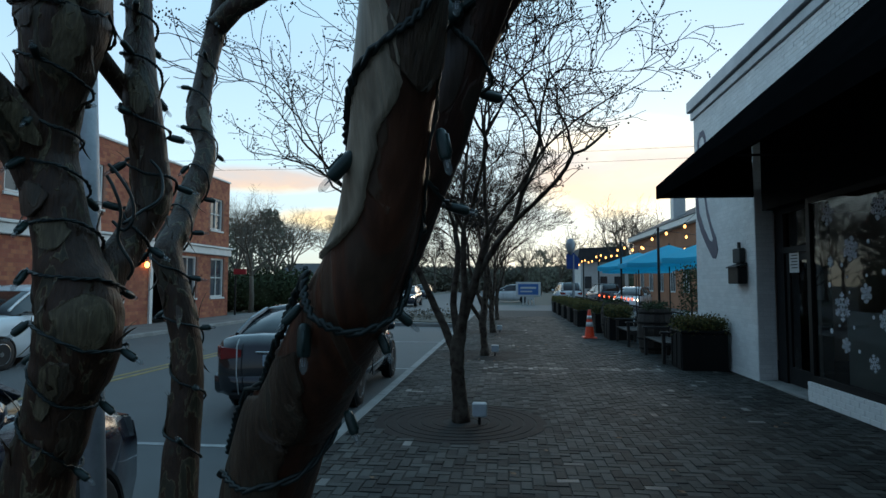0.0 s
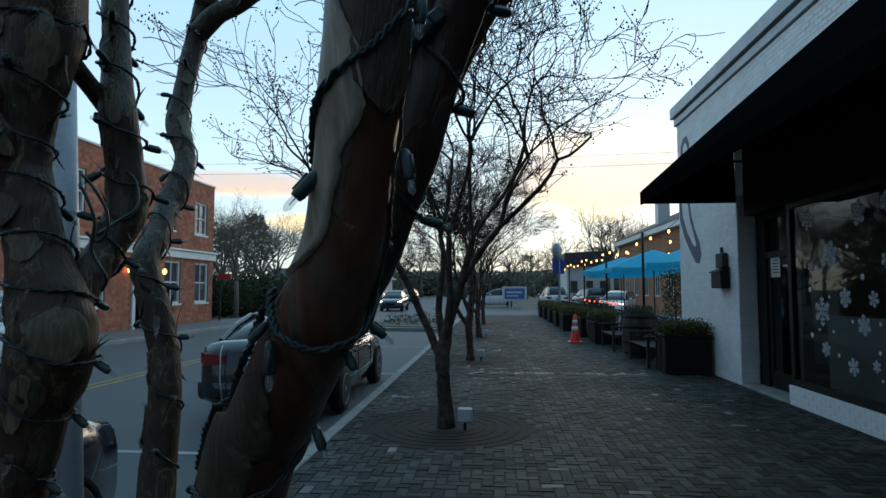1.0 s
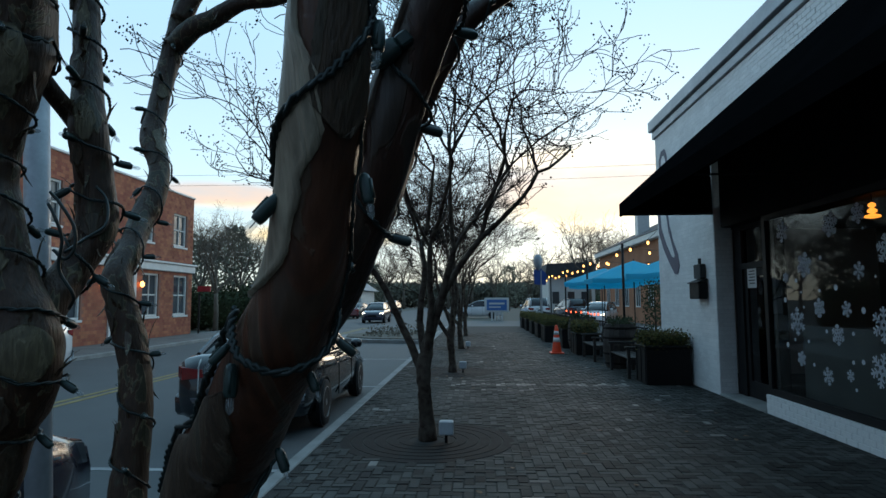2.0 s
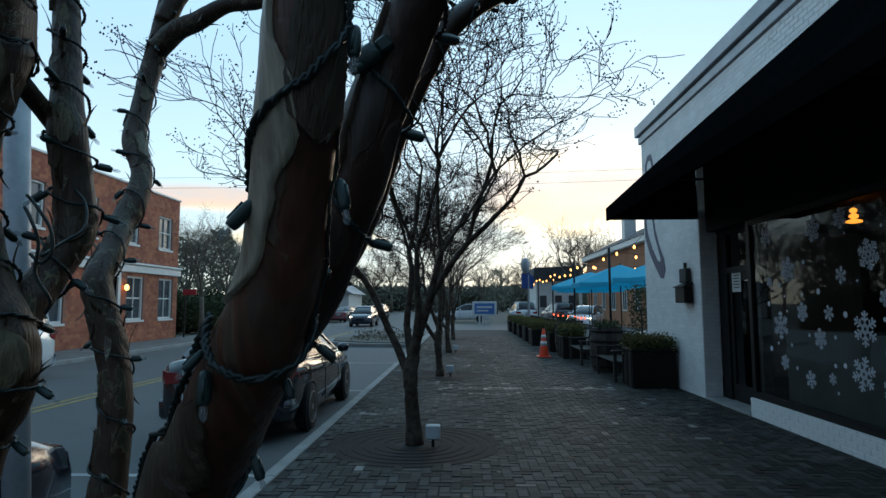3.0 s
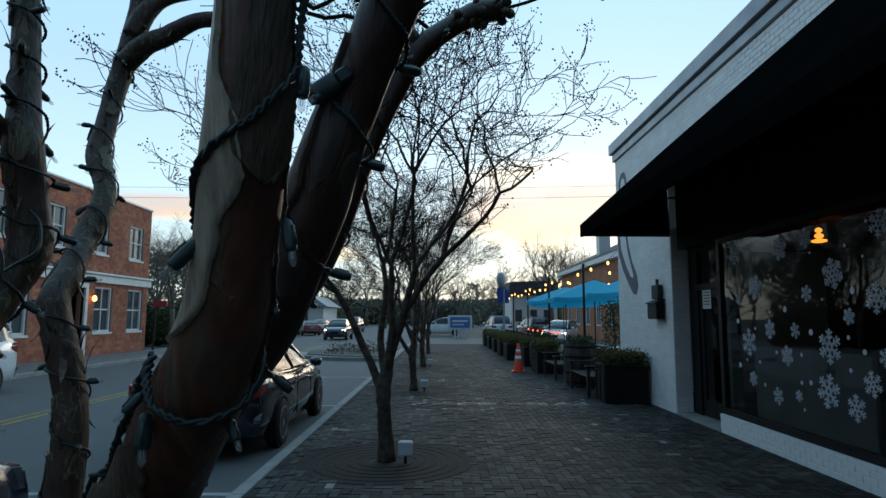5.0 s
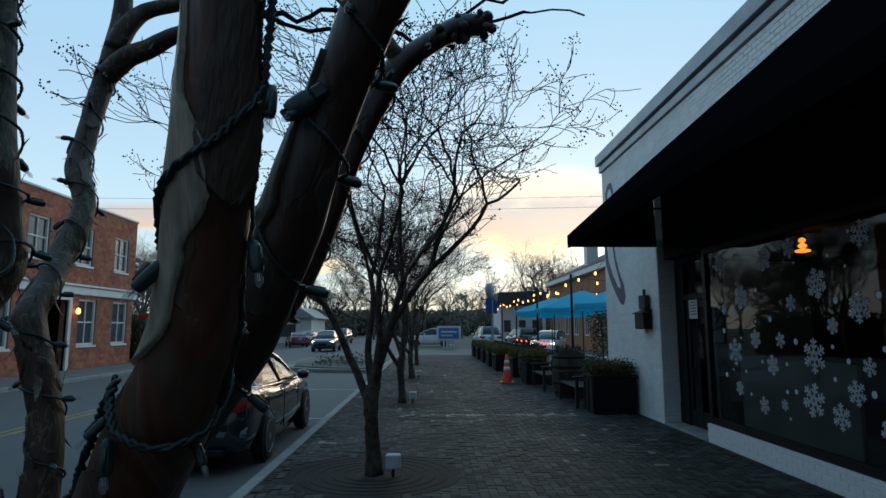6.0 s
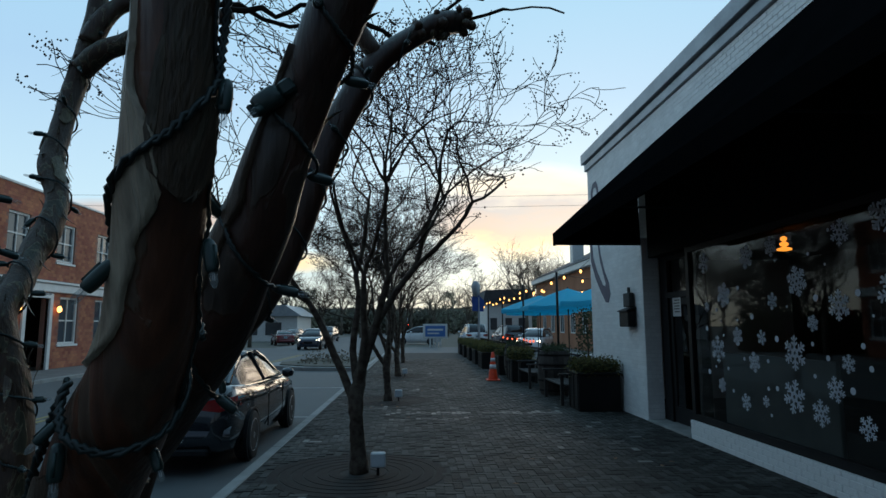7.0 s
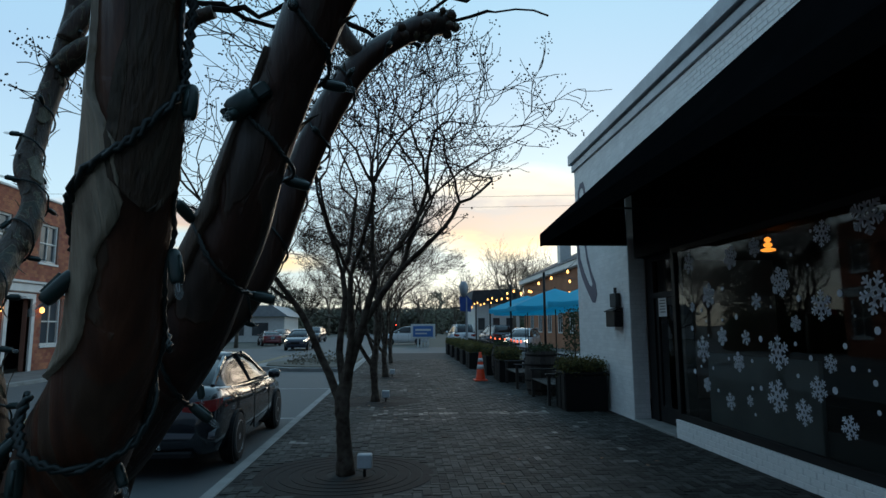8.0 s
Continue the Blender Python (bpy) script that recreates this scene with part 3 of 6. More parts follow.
STEM_E = [(0.2, 1.3, 2.402, 0.024), (0.149, 1.28, 2.386, 0.027), (0.084, 1.26, 2.341, 0.024), (0.011, 1.24, 2.274, 0.027), (-0.037, 1.23, 2.196, 0.031), (-0.079, 1.22, 2.105, 0.033), (-0.12, 1.21, 1.994, 0.033), (-0.16, 1.2, 1.877, 0.035),
          (-0.207, 1.19, 1.775, 0.036), (-0.280, 1.18, 1.678, 0.036), (-0.345, 1.17, 1.585, 0.037), (-0.41, 1.16, 1.486, 0.038), (-0.50, 1.12, 1.0, 0.05), (-0.52, 1.05, 0.4, 0.055), (-0.55, 1.02, -0.02, 0.065)]
STEM_B = [(-0.7, 0.8, 2.5, 0.06), (-0.722, 0.87, 2.116, 0.07), (-0.716, 0.87, 2.067, 0.0685), (-0.722, 0.87, 2.017, 0.0615), (-0.731, 0.87, 1.969, 0.0525), (-0.737, 0.87, 1.91, 0.0465), (-0.735, 0.87, 1.86, 0.0445), (-0.727, 0.87, 1.823, 0.0445), (-0.717, 0.87, 1.775, 0.048), (-0.704, 0.87, 1.727, 0.049), (-0.693, 0.87, 1.68, 0.053), (-0.677, 0.87, 1.628, 0.0625), (-0.669, 0.871, 1.594, 0.066), (-0.675, 0.875, 1.552, 0.0635), (-0.687, 0.878, 1.516, 0.0585), (-0.694, 0.881, 1.485, 0.0575), (-0.702, 0.884, 1.458, 0.0575), (-0.72, 0.889, 1.407, 0.0585), (-0.75, 0.899, 1.308, 0.063), (-0.74, 0.92, 0.9, 0.066), (-0.66, 0.95, 0.4, 0.078), (-0.62, 0.96, -0.02, 0.09)]
STEM_CU = [(-0.74, 1.07, 2.5, 0.021), (-0.718, 1.05, 2.317, 0.023), (-0.697, 1.03, 2.193, 0.024), (-0.676, 1.01, 2.074, 0.026), (-0.656, 0.99, 1.982, 0.032), (-0.648, 1.0, 1.891, 0.033), (-0.641, 1.0, 1.808, 0.036), (-0.655, 0.97, 1.735, 0.03), (-0.667, 0.93, 1.679, 0.033), (-0.673, 0.9, 1.628, 0.03)]
STEM_B = [(x - (0.006 if z < 1.5 else 0), y, z, r * (0.86 if z < 1.5 else 0.95)) for x, y, z, r in STEM_B]
STEM_BX = [(-0.78, 0.66, 2.02, 0.030), (-0.772, 0.74, 1.965, 0.034), (-0.763, 0.80, 1.915, 0.038), (-0.750, 0.85, 1.862, 0.040), (-0.735, 0.87, 1.80, 0.036)]
STEM_BL = [(-0.664, 1.0, 1.97, 0.022), (-0.691, 0.99, 2.004, 0.017), (-0.699, 0.95, 2.032, 0.016), (-0.705, 0.9, 2.062, 0.02), (-0.714, 0.87, 2.088, 0.025)]
STEM_D = [(-0.901, 1.8, 2.80, 0.03), (-0.901, 1.8, 2.689, 0.034), (-0.912, 1.78, 2.529, 0.036), (-0.931, 1.75, 2.388, 0.035), (-0.927, 1.7, 2.245, 0.036), (-0.912, 1.65, 2.143, 0.038), (-0.858, 1.6, 2.042, 0.032), (-0.845, 1.55, 1.954, 0.037), (-0.848, 1.5, 1.884, 0.036), (-0.827, 1.42, 1.8, 0.035),
          (-0.82, 1.36, 1.732, 0.038), (-0.802, 1.35, 1.67, 0.037), (-0.778, 1.35, 1.596, 0.041), (-0.752, 1.34, 1.497, 0.039), (-0.745, 1.33, 1.407, 0.042), (-0.746, 1.32, 1.306, 0.044), (-0.741, 1.3, 1.198, 0.048), (-0.70, 1.2, 0.6, 0.052), (-0.66, 1.12, -0.02, 0.06)]
STEM_D = [(x, y, z, r * 0.86) for x, y, z, r in STEM_D]
STEM_DR = [(-0.45, 1.68, 2.62, 0.02), (-0.574, 1.7, 2.587, 0.023), (-0.684, 1.72, 2.587, 0.024), (-0.778, 1.74, 2.548, 0.03), (-0.851, 1.75, 2.522, 0.034), (-0.912, 1.76, 2.47, 0.034)]
STEM_DU = [(-0.60, 1.8, 2.74, 0.02), (-0.717, 1.8, 2.728, 0.022), (-0.821, 1.8, 2.704, 0.026), (-0.868, 1.78, 2.646, 0.029), (-0.90, 1.77, 2.56, 0.033)]
near_tree = thing("crape_myrtle", "multi-stemmed crape myrtle with peeling bark wrapped in light cords", "tree", (-0.55, 0.95, 0))
OFF = Vector((-0.55, 0.95, 0))
STEMS = {}
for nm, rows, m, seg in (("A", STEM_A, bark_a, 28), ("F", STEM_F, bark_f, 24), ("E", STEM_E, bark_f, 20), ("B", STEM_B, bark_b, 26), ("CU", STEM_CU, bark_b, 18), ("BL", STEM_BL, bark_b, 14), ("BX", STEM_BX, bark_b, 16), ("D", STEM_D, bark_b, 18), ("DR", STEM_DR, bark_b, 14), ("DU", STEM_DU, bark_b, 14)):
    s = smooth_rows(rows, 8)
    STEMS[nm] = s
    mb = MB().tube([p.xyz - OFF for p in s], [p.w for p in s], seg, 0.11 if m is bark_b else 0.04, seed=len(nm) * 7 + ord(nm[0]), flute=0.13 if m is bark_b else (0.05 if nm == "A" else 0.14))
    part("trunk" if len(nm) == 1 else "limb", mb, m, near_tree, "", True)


# ---- bare street trees ----
def grow(wood, twigs, pods, p, d, r, length, depth, rng, lim):
    """One branch: a wandering tapered tube, with side shoots and a fork at its end."""
    n = 6 if depth > 1 else 5
    pts, rad = [p.copy()], [r]
    for i in range(n):
        k = 0.10 if depth > 3 else 0.22
        d = (d + Vector((rng.gauss(0, k), rng.gauss(0, k), rng.gauss(0.03, k * 0.8)))).normalized()
        p = p + d * length / n
        pts.append(p.copy())
        rad.append(max(0.0046, r * (1 - 0.32 * (i + 1) / n)))
    (wood if r > 0.011 else twigs).tube(pts, rad, 7 if r > 0.03 else (5 if r > 0.012 else 3), caps=False)
    if depth == 0:
        if pods is not None and rng.random() < 0.42:
            for _ in range(rng.randint(6, 13)):
                q = p + Vector((rng.gauss(0, 0.05), rng.gauss(0, 0.05), rng.gauss(0.03, 0.045)))
                s = rng.uniform(0.007, 0.014)
                pods.lathe([(0.001, -s), (s, 0), (0.001, s)], 4, q)
        return
    k = 2 + (rng.random() < 0.45)
    for j in range(k):
        w = rng.uniform(0, 2 * math.pi)
        side = d.orthogonal().normalized()
        side.rotate(Matrix.Rotation(w, 3, d))
        nd = (d + side * (rng.uniform(0.40, 0.85) if depth <= 4 else rng.uniform(0.3, 0.6))).normalized()
        nd.z = max(nd.z, lim if depth < 4 else 0.28)
        grow(wood, twigs, pods, p.copy(), nd.normalized(), rad[-1] * rng.uniform(0.66, 0.95), length * rng.uniform(0.66, 0.88), depth - 1, rng, lim)
    for j in range(2 if depth in (1, 2, 3) else (1 if depth == 4 else 0)):
        i = rng.randint(1, n - 1)
        side = d.orthogonal().normalized()
        side.rotate(Matrix.Rotation(rng.uniform(0, 6.28), 3, d))
        nd = (d * 0.7 + side).normalized()
        nd.z = max(nd.z, lim)
        grow(wood, twigs, pods, pts[i].copy(), nd.normalized(), rad[i] * 0.48, length * 0.62, max(0, depth - 2), rng, lim)


def street_tree(x, y, seed, stems, depth=5, pods=True, turn=0):
    rng = random.Random(seed)
    t = thing("street_tree", "bare multi-stemmed crape myrtle with seed heads in a pavement grate", "tree", (x, y, 0), "street trees", "", turn)
    wood, twigs, pod = MB(), MB(), MB()
    trunk = [Vector((0, 0, -0.02)), Vector((-0.01, 0.01, 0.25)), Vector((-0.03, 0, 0.6)), Vector((-0.035, 0.01, 0.86)), Vector((0.0, 0.02, 1.12)), Vector((0.02, 0.02, 1.3))]
    tr = MB().tube([p.xyz for p in smooth_rows([(*p, 0) for p in trunk], 5)], [p.w for p in smooth_rows([(0, 0, 0, r) for r in (0.118, 0.090, 0.080, 0.088, 0.070, 0.05)], 5)], 14, 0.22, seed=seed, flute=0.3)
    part("trunk", tr, bark_far, t, "", True)
    for (dx, dy, dz, z0, r, ln) in stems:
        grow(wood, twigs, pod if pods else None, Vector((-0.02, 0.01, z0)), Vector((dx, dy, dz)).normalized(), r, ln, depth, rng, 0.05)
    tagged(part("branchwork", wood, bark_far, t, "", True), kind="stuff")
    tagged(part("twig_mass", twigs, twig_m, t), kind="stuff")
    if pods:
        tagged(part("seed_mass", pod, twig_m, t, "dry brown seed heads"), kind="stuff")
    return t


VASE = [(-0.56, 0.05, 1, 0.72, 0.056, 1.42), (-0.28, 0.30, 1, 0.96, 0.050, 1.45), (0.20, -0.05, 1, 1.00, 0.054, 1.36), (0.10, -0.30, 1, 0.90, 0.048, 1.44), (0.14, 0.22, 1, 1.12, 0.054, 1.5)]
street_tree(-0.58, 7.38, 18, VASE, 5, True, 0)
BUSHY = [(dx, dy, dz, z0, r, ln * 0.84) for dx, dy, dz, z0, r, ln in VASE]
street_tree(-0.55, 14.34, 50, BUSHY, 6)
street_tree(-0.53, 21.2, 37, BUSHY, 6)
street_tree(-0.5, 29.0, 41, VASE, 5, False)


def far_tree(x, y, h, seed, z0=-0.14, depth=5, spread=0.5, m=None):
    rng = random.Random(seed)
    t = thing("bare_tree", "tall bare deciduous tree far off in winter", "tree", (x, y, z0), "far bare trees")
    wood, twigs = MB(), MB()
    top = Vector((0, 0, h * 0.3))
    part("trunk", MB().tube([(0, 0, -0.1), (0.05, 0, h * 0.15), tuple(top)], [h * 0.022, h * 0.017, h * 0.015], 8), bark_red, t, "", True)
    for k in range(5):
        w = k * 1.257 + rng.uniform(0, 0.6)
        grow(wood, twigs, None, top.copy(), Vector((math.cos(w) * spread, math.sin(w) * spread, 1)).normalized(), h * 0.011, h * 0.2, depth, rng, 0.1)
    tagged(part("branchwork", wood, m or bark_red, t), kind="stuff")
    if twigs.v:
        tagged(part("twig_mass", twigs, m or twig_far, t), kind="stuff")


# ---- brick building across the road ----
BX = -15.0
bb = thing("brick_building", "two-storey red brick town building with white trim", "building", kind="structure")
HOLES = []
for yy in (29.6, 26.45, 23.3, 20.15, 17.0, 13.85, 10.7):
    HOLES.append((yy - 0.65, yy + 0.65, 4.45, 6.1))
for yy in (29.8, 27.0, 21.4, 18.4, 15.4, 12.4):
    HOLES.append((yy - 0.7, yy + 0.7, 1.0, 3.0))
DOOR = (24.0, 25.5, 0.0, 3.0)
shell = MB()
ys = sorted({-5.0, 31.0, *[h[0] for h in HOLES], *[h[1] for h in HOLES], 24.0, 25.5})
zs = [0, 1.0, 3.0, 4.45, 6.1, 7.1]
for a, b in zip(ys, ys[1:]):
    for c, d in zip(zs, zs[1:]):
        if not any(h[0] <= a and b <= h[1] and h[2] - 0.31 <= c and d <= h[3] + 0.31 for h in HOLES + [DOOR]):
            shell.box(BX - 0.3, BX, a, b, c, d)
part("wall", shell, brick_mortar, bb)
part("side_wall", MB().box(-28, BX - 0.3, 30.7, 31, 0, 7.1), brick_mortar, bb)
part("roof", MB().box(-28, BX - 0.3, -5, 30.7, 6.6, 6.75), coping_m, bb)
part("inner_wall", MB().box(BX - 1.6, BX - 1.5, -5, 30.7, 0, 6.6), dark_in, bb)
part("parapet_cap", MB().cbox(BX - 0.36, BX + 0.06, -5.05, 31.06, 7.1, 7.2, 0.02), white_trim, bb)
part("cornice", MB().cbox(BX - 0.05, BX + 0.14, -5, 31.1, 3.15, 3.5, 0.03).cbox(BX - 0.05, BX + 0.22, -5, 31.15, 3.5, 3.6, 0.02), white_trim, bb)
for a, b, c, d in HOLES:
    w = part("window", MB().box(BX - 0.16, BX - 0.14, a, b, c, d), window_m, bb)
    part("window_frame", MB().box(BX - 0.14, BX - 0.06, a, a + 0.09, c, d).box(BX - 0.14, BX - 0.06, b - 0.09, b, c, d).box(BX - 0.14, BX - 0.06, a + 0.09, b - 0.09, c, c + 0.09).box(BX - 0.14, BX - 0.06, a + 0.09, b - 0.09, d - 0.09, d).box(BX - 0.13, BX - 0.08, a + 0.09, b - 0.09, (c + d) / 2 - 0.03, (c + d) / 2 + 0.03).box(BX - 0.13, BX - 0.085, (a + b) / 2 - 0.02, (a + b) / 2 + 0.02, c + 0.09, d - 0.09), white_trim, w)
    part("sill", MB().cbox(BX - 0.14, BX + 0.06, a - 0.06, b + 0.06, c - 0.1, c - 0.004, 0.01), white_trim, w)
bd = part("door", MB().box(BX - 0.9, BX - 0.85, 24.1, 25.4, 0.0, 2.5), mat("brown_door_paint", (0.06, 0.035, 0.025), 0.5, (0.045, 0.028, 0.02), 4), bb, "dark brown recessed door")
part("door_surround", MB().box(BX - 0.1, BX + 0.08, 23.8, 24.0, 0, 3.1).box(BX - 0.1, BX + 0.08, 25.5, 25.7, 0, 3.1).box(BX - 0.1, BX + 0.08, 24.0, 25.5, 2.9, 3.1), white_trim, bb)

# crowns of the near tree, above head height
rngc = random.Random(71)
for nm, d in (("A", (0.0, -0.1, 1)), ("F", (0.35, -0.05, 1)), ("B", (-0.2, -0.2, 1)), ("CU", (-0.15, 0.15, 1)), ("D", (0.05, 0.2, 1))):
    wood, twigs = MB(), MB()
    top = STEMS[nm][0]
    grow(wood, twigs, None, top.xyz - OFF, Vector(d).normalized(), top.w, 0.9, 4, rngc, 0.4)
    tagged(part("branchwork", wood, bark_b, near_tree, "", True), kind="stuff")
    tagged(part("twig_mass", twigs, twig_m, near_tree), kind="stuff")


# ---- light cords and mini lights on the near tree ----
def on_stem(nm, z, ang, off=0.0):
    """Point on a stem's skin at height z; angle 0 faces -y, 90 faces +x."""
    s = STEMS[nm]
    best = min(range(len(s) - 1), key=lambda i: abs(0.5 * (s[i].z + s[i + 1].z) - z))
    a, b = s[best], s[best + 1]
    t = 0 if abs(b.z - a.z) < 1e-6 else max(-0.5, min(1.5, (z - a.z) / (b.z - a.z)))
    p = a.lerp(b, t)
    w = radians(ang)
    d = Vector((math.sin(w), -math.cos(w), 0))
    ax = (s[max(best - 1, 0)].xyz - s[min(best + 2, len(s) - 1)].xyz).normalized()
    d = (d - ax * d.dot(ax)).normalized()
    return p.xyz + d * (p.w + off), d


def cord(nm, keys, thick=0.0021, off=0.0055):
    """A twisted pair of wires that runs over a stem through (angle, z) keys."""
    fine = []
    for (a0, z0), (a1, z1) in zip(keys, keys[1:]):
        k = max(4, int(abs(a1 - a0) / 9), int(abs(z1 - z0) / 0.006))
        for i in range(k):
            fine.append((a0 + (a1 - a0) * i / k, z0 + (z1 - z0) * i / k))
    fine.append(keys[-1])
    mid = [on_stem(nm, z, a, off) for a, z in fine]
    mids = [m[0] + Vector((noise.noise(m[0] * 40), noise.noise(m[0] * 40 + Vector((9, 0, 0))), noise.noise(m[0] * 40 + Vector((0, 9, 0))))) * 0.0025 for m in mid]
    c = thing("fairy_light_string", "dark green twisted fairy light cord wound round a stem", "fairy lights", (0, 0, 0), "fairy light strings")
    for k in range(2):
        pts, run = [], 0.0
        for i, p in enumerate(mids):
            t = (mids[min(i + 1, len(mids) - 1)] - mids[max(i - 1, 0)]).normalized()
            u = mid[i][1]
            v = t.cross(u)
            if i:
                run += (p - mids[i - 1]).length
            w = run / 0.014 * 2 * math.pi + k * math.pi
            pts.append(p + (u * math.cos(w) + v * math.sin(w)) * thick * 0.95)
        part("wire", MB().tube(pts, thick, 6), wire_m, c, "", True)
    return mids, [m[1] for m in mid]


def bark_plate(nm, z0, z1, edges, m, thick=0.0030, seed=0):
    """A sheet of old bark left on a stem: edges gives rows of (z, from angle, to angle); its rim is ragged."""
    zs_, lo_, hi_ = zip(*edges)
    rings = []
    n = int((z0 - z1) / 0.004)
    for k in range(n + 1):
        z = z0 + (z1 - z0) * k / n
        rag = lambda o: 9 * noise.noise(Vector((z * 34, o, seed))) + 5 * noise.noise(Vector((z * 120, o, seed)))
        a, b = np.interp(-z, [-v for v in zs_], lo_) + rag(1.0), np.interp(-z, [-v for v in zs_], hi_) + rag(7.0)
        b = max(b, a + 2)
        ring = [on_stem(nm, z, a, -0.004)[0]]
        for i in range(13):
            w = a + (b - a) * i / 12
            lift = 0.0006 * noise.noise(Vector((w * 0.03, z * 25, seed))) + (0.0012 if i in (0, 12) else 0)
            ring.append(on_stem(nm, z, w, thick + lift)[0])
        ring.append(on_stem(nm, z, b, -0.004)[0])
        rings.append([p - OFF for p in ring])
    part("bark_plate", MB().quad_strip(rings), m, near_tree, "pale grey old bark over brown wood", True)


# Old bark on A's left; its paleness also carries the light from that side.
bark_plate("A", 2.12, 1.655, [(2.12, -150, -40), (1.93, -150, -48), (1.885, -150, -42), (1.86, -150, -30), (1.835, -150, 2), (1.80, -150, 20), (1.785, -150, 14), (1.765, -150, -6), (1.73, -150, -12), (1.70, -150, -20), (1.68, -150, -48), (1.655, -150, -100)], bark_skin_lit)
bark_plate("A", 1.99, 1.795, [(1.99, 20, 46), (1.93, 8, 58), (1.88, 2, 70), (1.83, -8, 82), (1.812, 8, 80), (1.795, 40, 52)], bark_curl, 0.0034, 3)
bark_plate("A", 1.605, 1.40, [(1.605, -30, -22), (1.585, -62, 10), (1.55, -76, 30), (1.50, -70, 22), (1.45, -60, 40), (1.40, -30, 0)], bark_curl, 0.0028, 5)
bark_plate("F", 2.0, 1.62, [(2.0, -120, -60), (1.85, -130, -30), (1.75, -130, -22), (1.68, -130, -40), (1.62, -120, -80)], bark_curl, 0.0055, 8)
rngb = random.Random(17)
for nm, n, za, zb in (("B", 13, 1.40, 2.12), ("D", 11, 1.32, 2.5), ("CU", 7, 1.72, 2.3), ("BX", 3, 1.86, 1.97)):
    for k in range(n):
        z = za + (zb - za) * (k + rngb.random()) / n
        h, c, w = rngb.uniform(0.04, 0.11), rngb.uniform(-110, 70), rngb.uniform(16, 42)
        bark_plate(nm, z + h / 2, z - h / 2, [(z + h / 2, c - 4, c + 4), (z + h * 0.3, c - w, c + w * 0.7), (z, c - w * 0.8, c + w), (z - h * 0.3, c - w * 0.9, c + w * 0.6), (z - h / 2, c - 5, c + 3)], bark_tan if k % 2 else bark_curl, 0.0035, k + n)
bulb_glass = mat("clear_bulb_glass", (0.34, 0.38, 0.38), 0.06, (0.3, 0.34, 0.34), 30, spec=0.9)
bulb_glass.node_tree.nodes["Principled BSDF"].inputs["Alpha"].default_value = 0.25
ML_SOCKET = mesh_of("socket", MB().lathe([(0.0025, 0.002), (0.0042, 0.0), (0.0050, -0.004), (0.0054, -0.010), (0.0054, -0.019), (0.0046, -0.0225), (0.0040, -0.0235)], 10).box(-0.0012, 0.0012, 0.0045, 0.0064, -0.02, -0.004), socket_m, True)
ML_BULB = mesh_of("bulb", MB().lathe([(0.0028, -0.0235), (0.0032, -0.027), (0.0032, -0.032), (0.0020, -0.0345), (0.0006, -0.036)], 10), bulb_glass, True)
ML_PIN = mesh_of("filament", MB().tube([(-0.001, 0, -0.0235), (-0.001, 0, -0.030), (0.001, 0, -0.030), (0.001, 0, -0.0235)], 0.0003, 4), galv)


def mini_light(p, d, size=1.0):
    """A mini light whose socket starts at p and points along d."""
    d = Vector(d).normalized()
    e = tagged(new("mini_light"), "clear mini light in a dark green socket", "fairy light", "mini lights on the tree")
    e.empty_display_size = 0.02
    e.matrix_basis = Matrix.Translation(p) @ (-d).to_track_quat("Z", "Y").to_matrix().to_4x4() @ Matrix.Scale(size, 4)
    for nm, me in (("socket", ML_SOCKET), ("bulb", ML_BULB), ("filament", ML_PIN)):
        o = new(nm, me)
        o.parent = e
        if nm == "bulb":
            o.visible_shadow = False


cord("A", [(92, 1.98), (88, 1.905), (78, 1.875), (45, 1.852), (10, 1.83), (-40, 1.802), (-82, 1.772), (-97, 1.752), (-120, 1.735), (-180, 1.715), (-250, 1.70)])
cord("A", [(-88, 1.47), (-90, 1.56), (-86, 1.648), (-62, 1.642), (-20, 1.636), (25, 1.638), (70, 1.652), (120, 1.668), (180, 1.68), (250, 1.71)], 0.0023)
cord("A", [(84, 1.97), (78, 1.90), (90, 1.86), (82, 1.82), (93, 1.78), (84, 1.75), (97, 1.71), (92, 1.67), (112, 1.62), (120, 1.56)], 0.0013, 0.0015)
cord("A", [(-95, 1.44), (-60, 1.468), (-10, 1.475), (40, 1.50), (85, 1.53), (140, 1.55)])
mini_light((-0.113, 0.405, 1.746), (-0.64, -0.11, -0.76), 1.01)
mini_light((-0.049, 0.405, 1.761), (0.21, -0.12, -0.97), 0.92)
mini_light((-0.035, 0.385, 1.867), (-0.02, -0.12, -0.99), 0.93)
mini_light((-0.159, 0.440, 1.620), (0.03, -0.11, -0.99), 1.03)
mini_light((-0.140, 0.500, 1.542), (0.38, -0.13, -0.92), 0.84)
mini_light((-0.106, 0.470, 1.612), (0.44, -0.26, -0.86), 0.75)
mini_light((-0.167, 0.450, 1.634), (-0.62, -0.25, -0.75), 0.75)
rngl = random.Random(5)
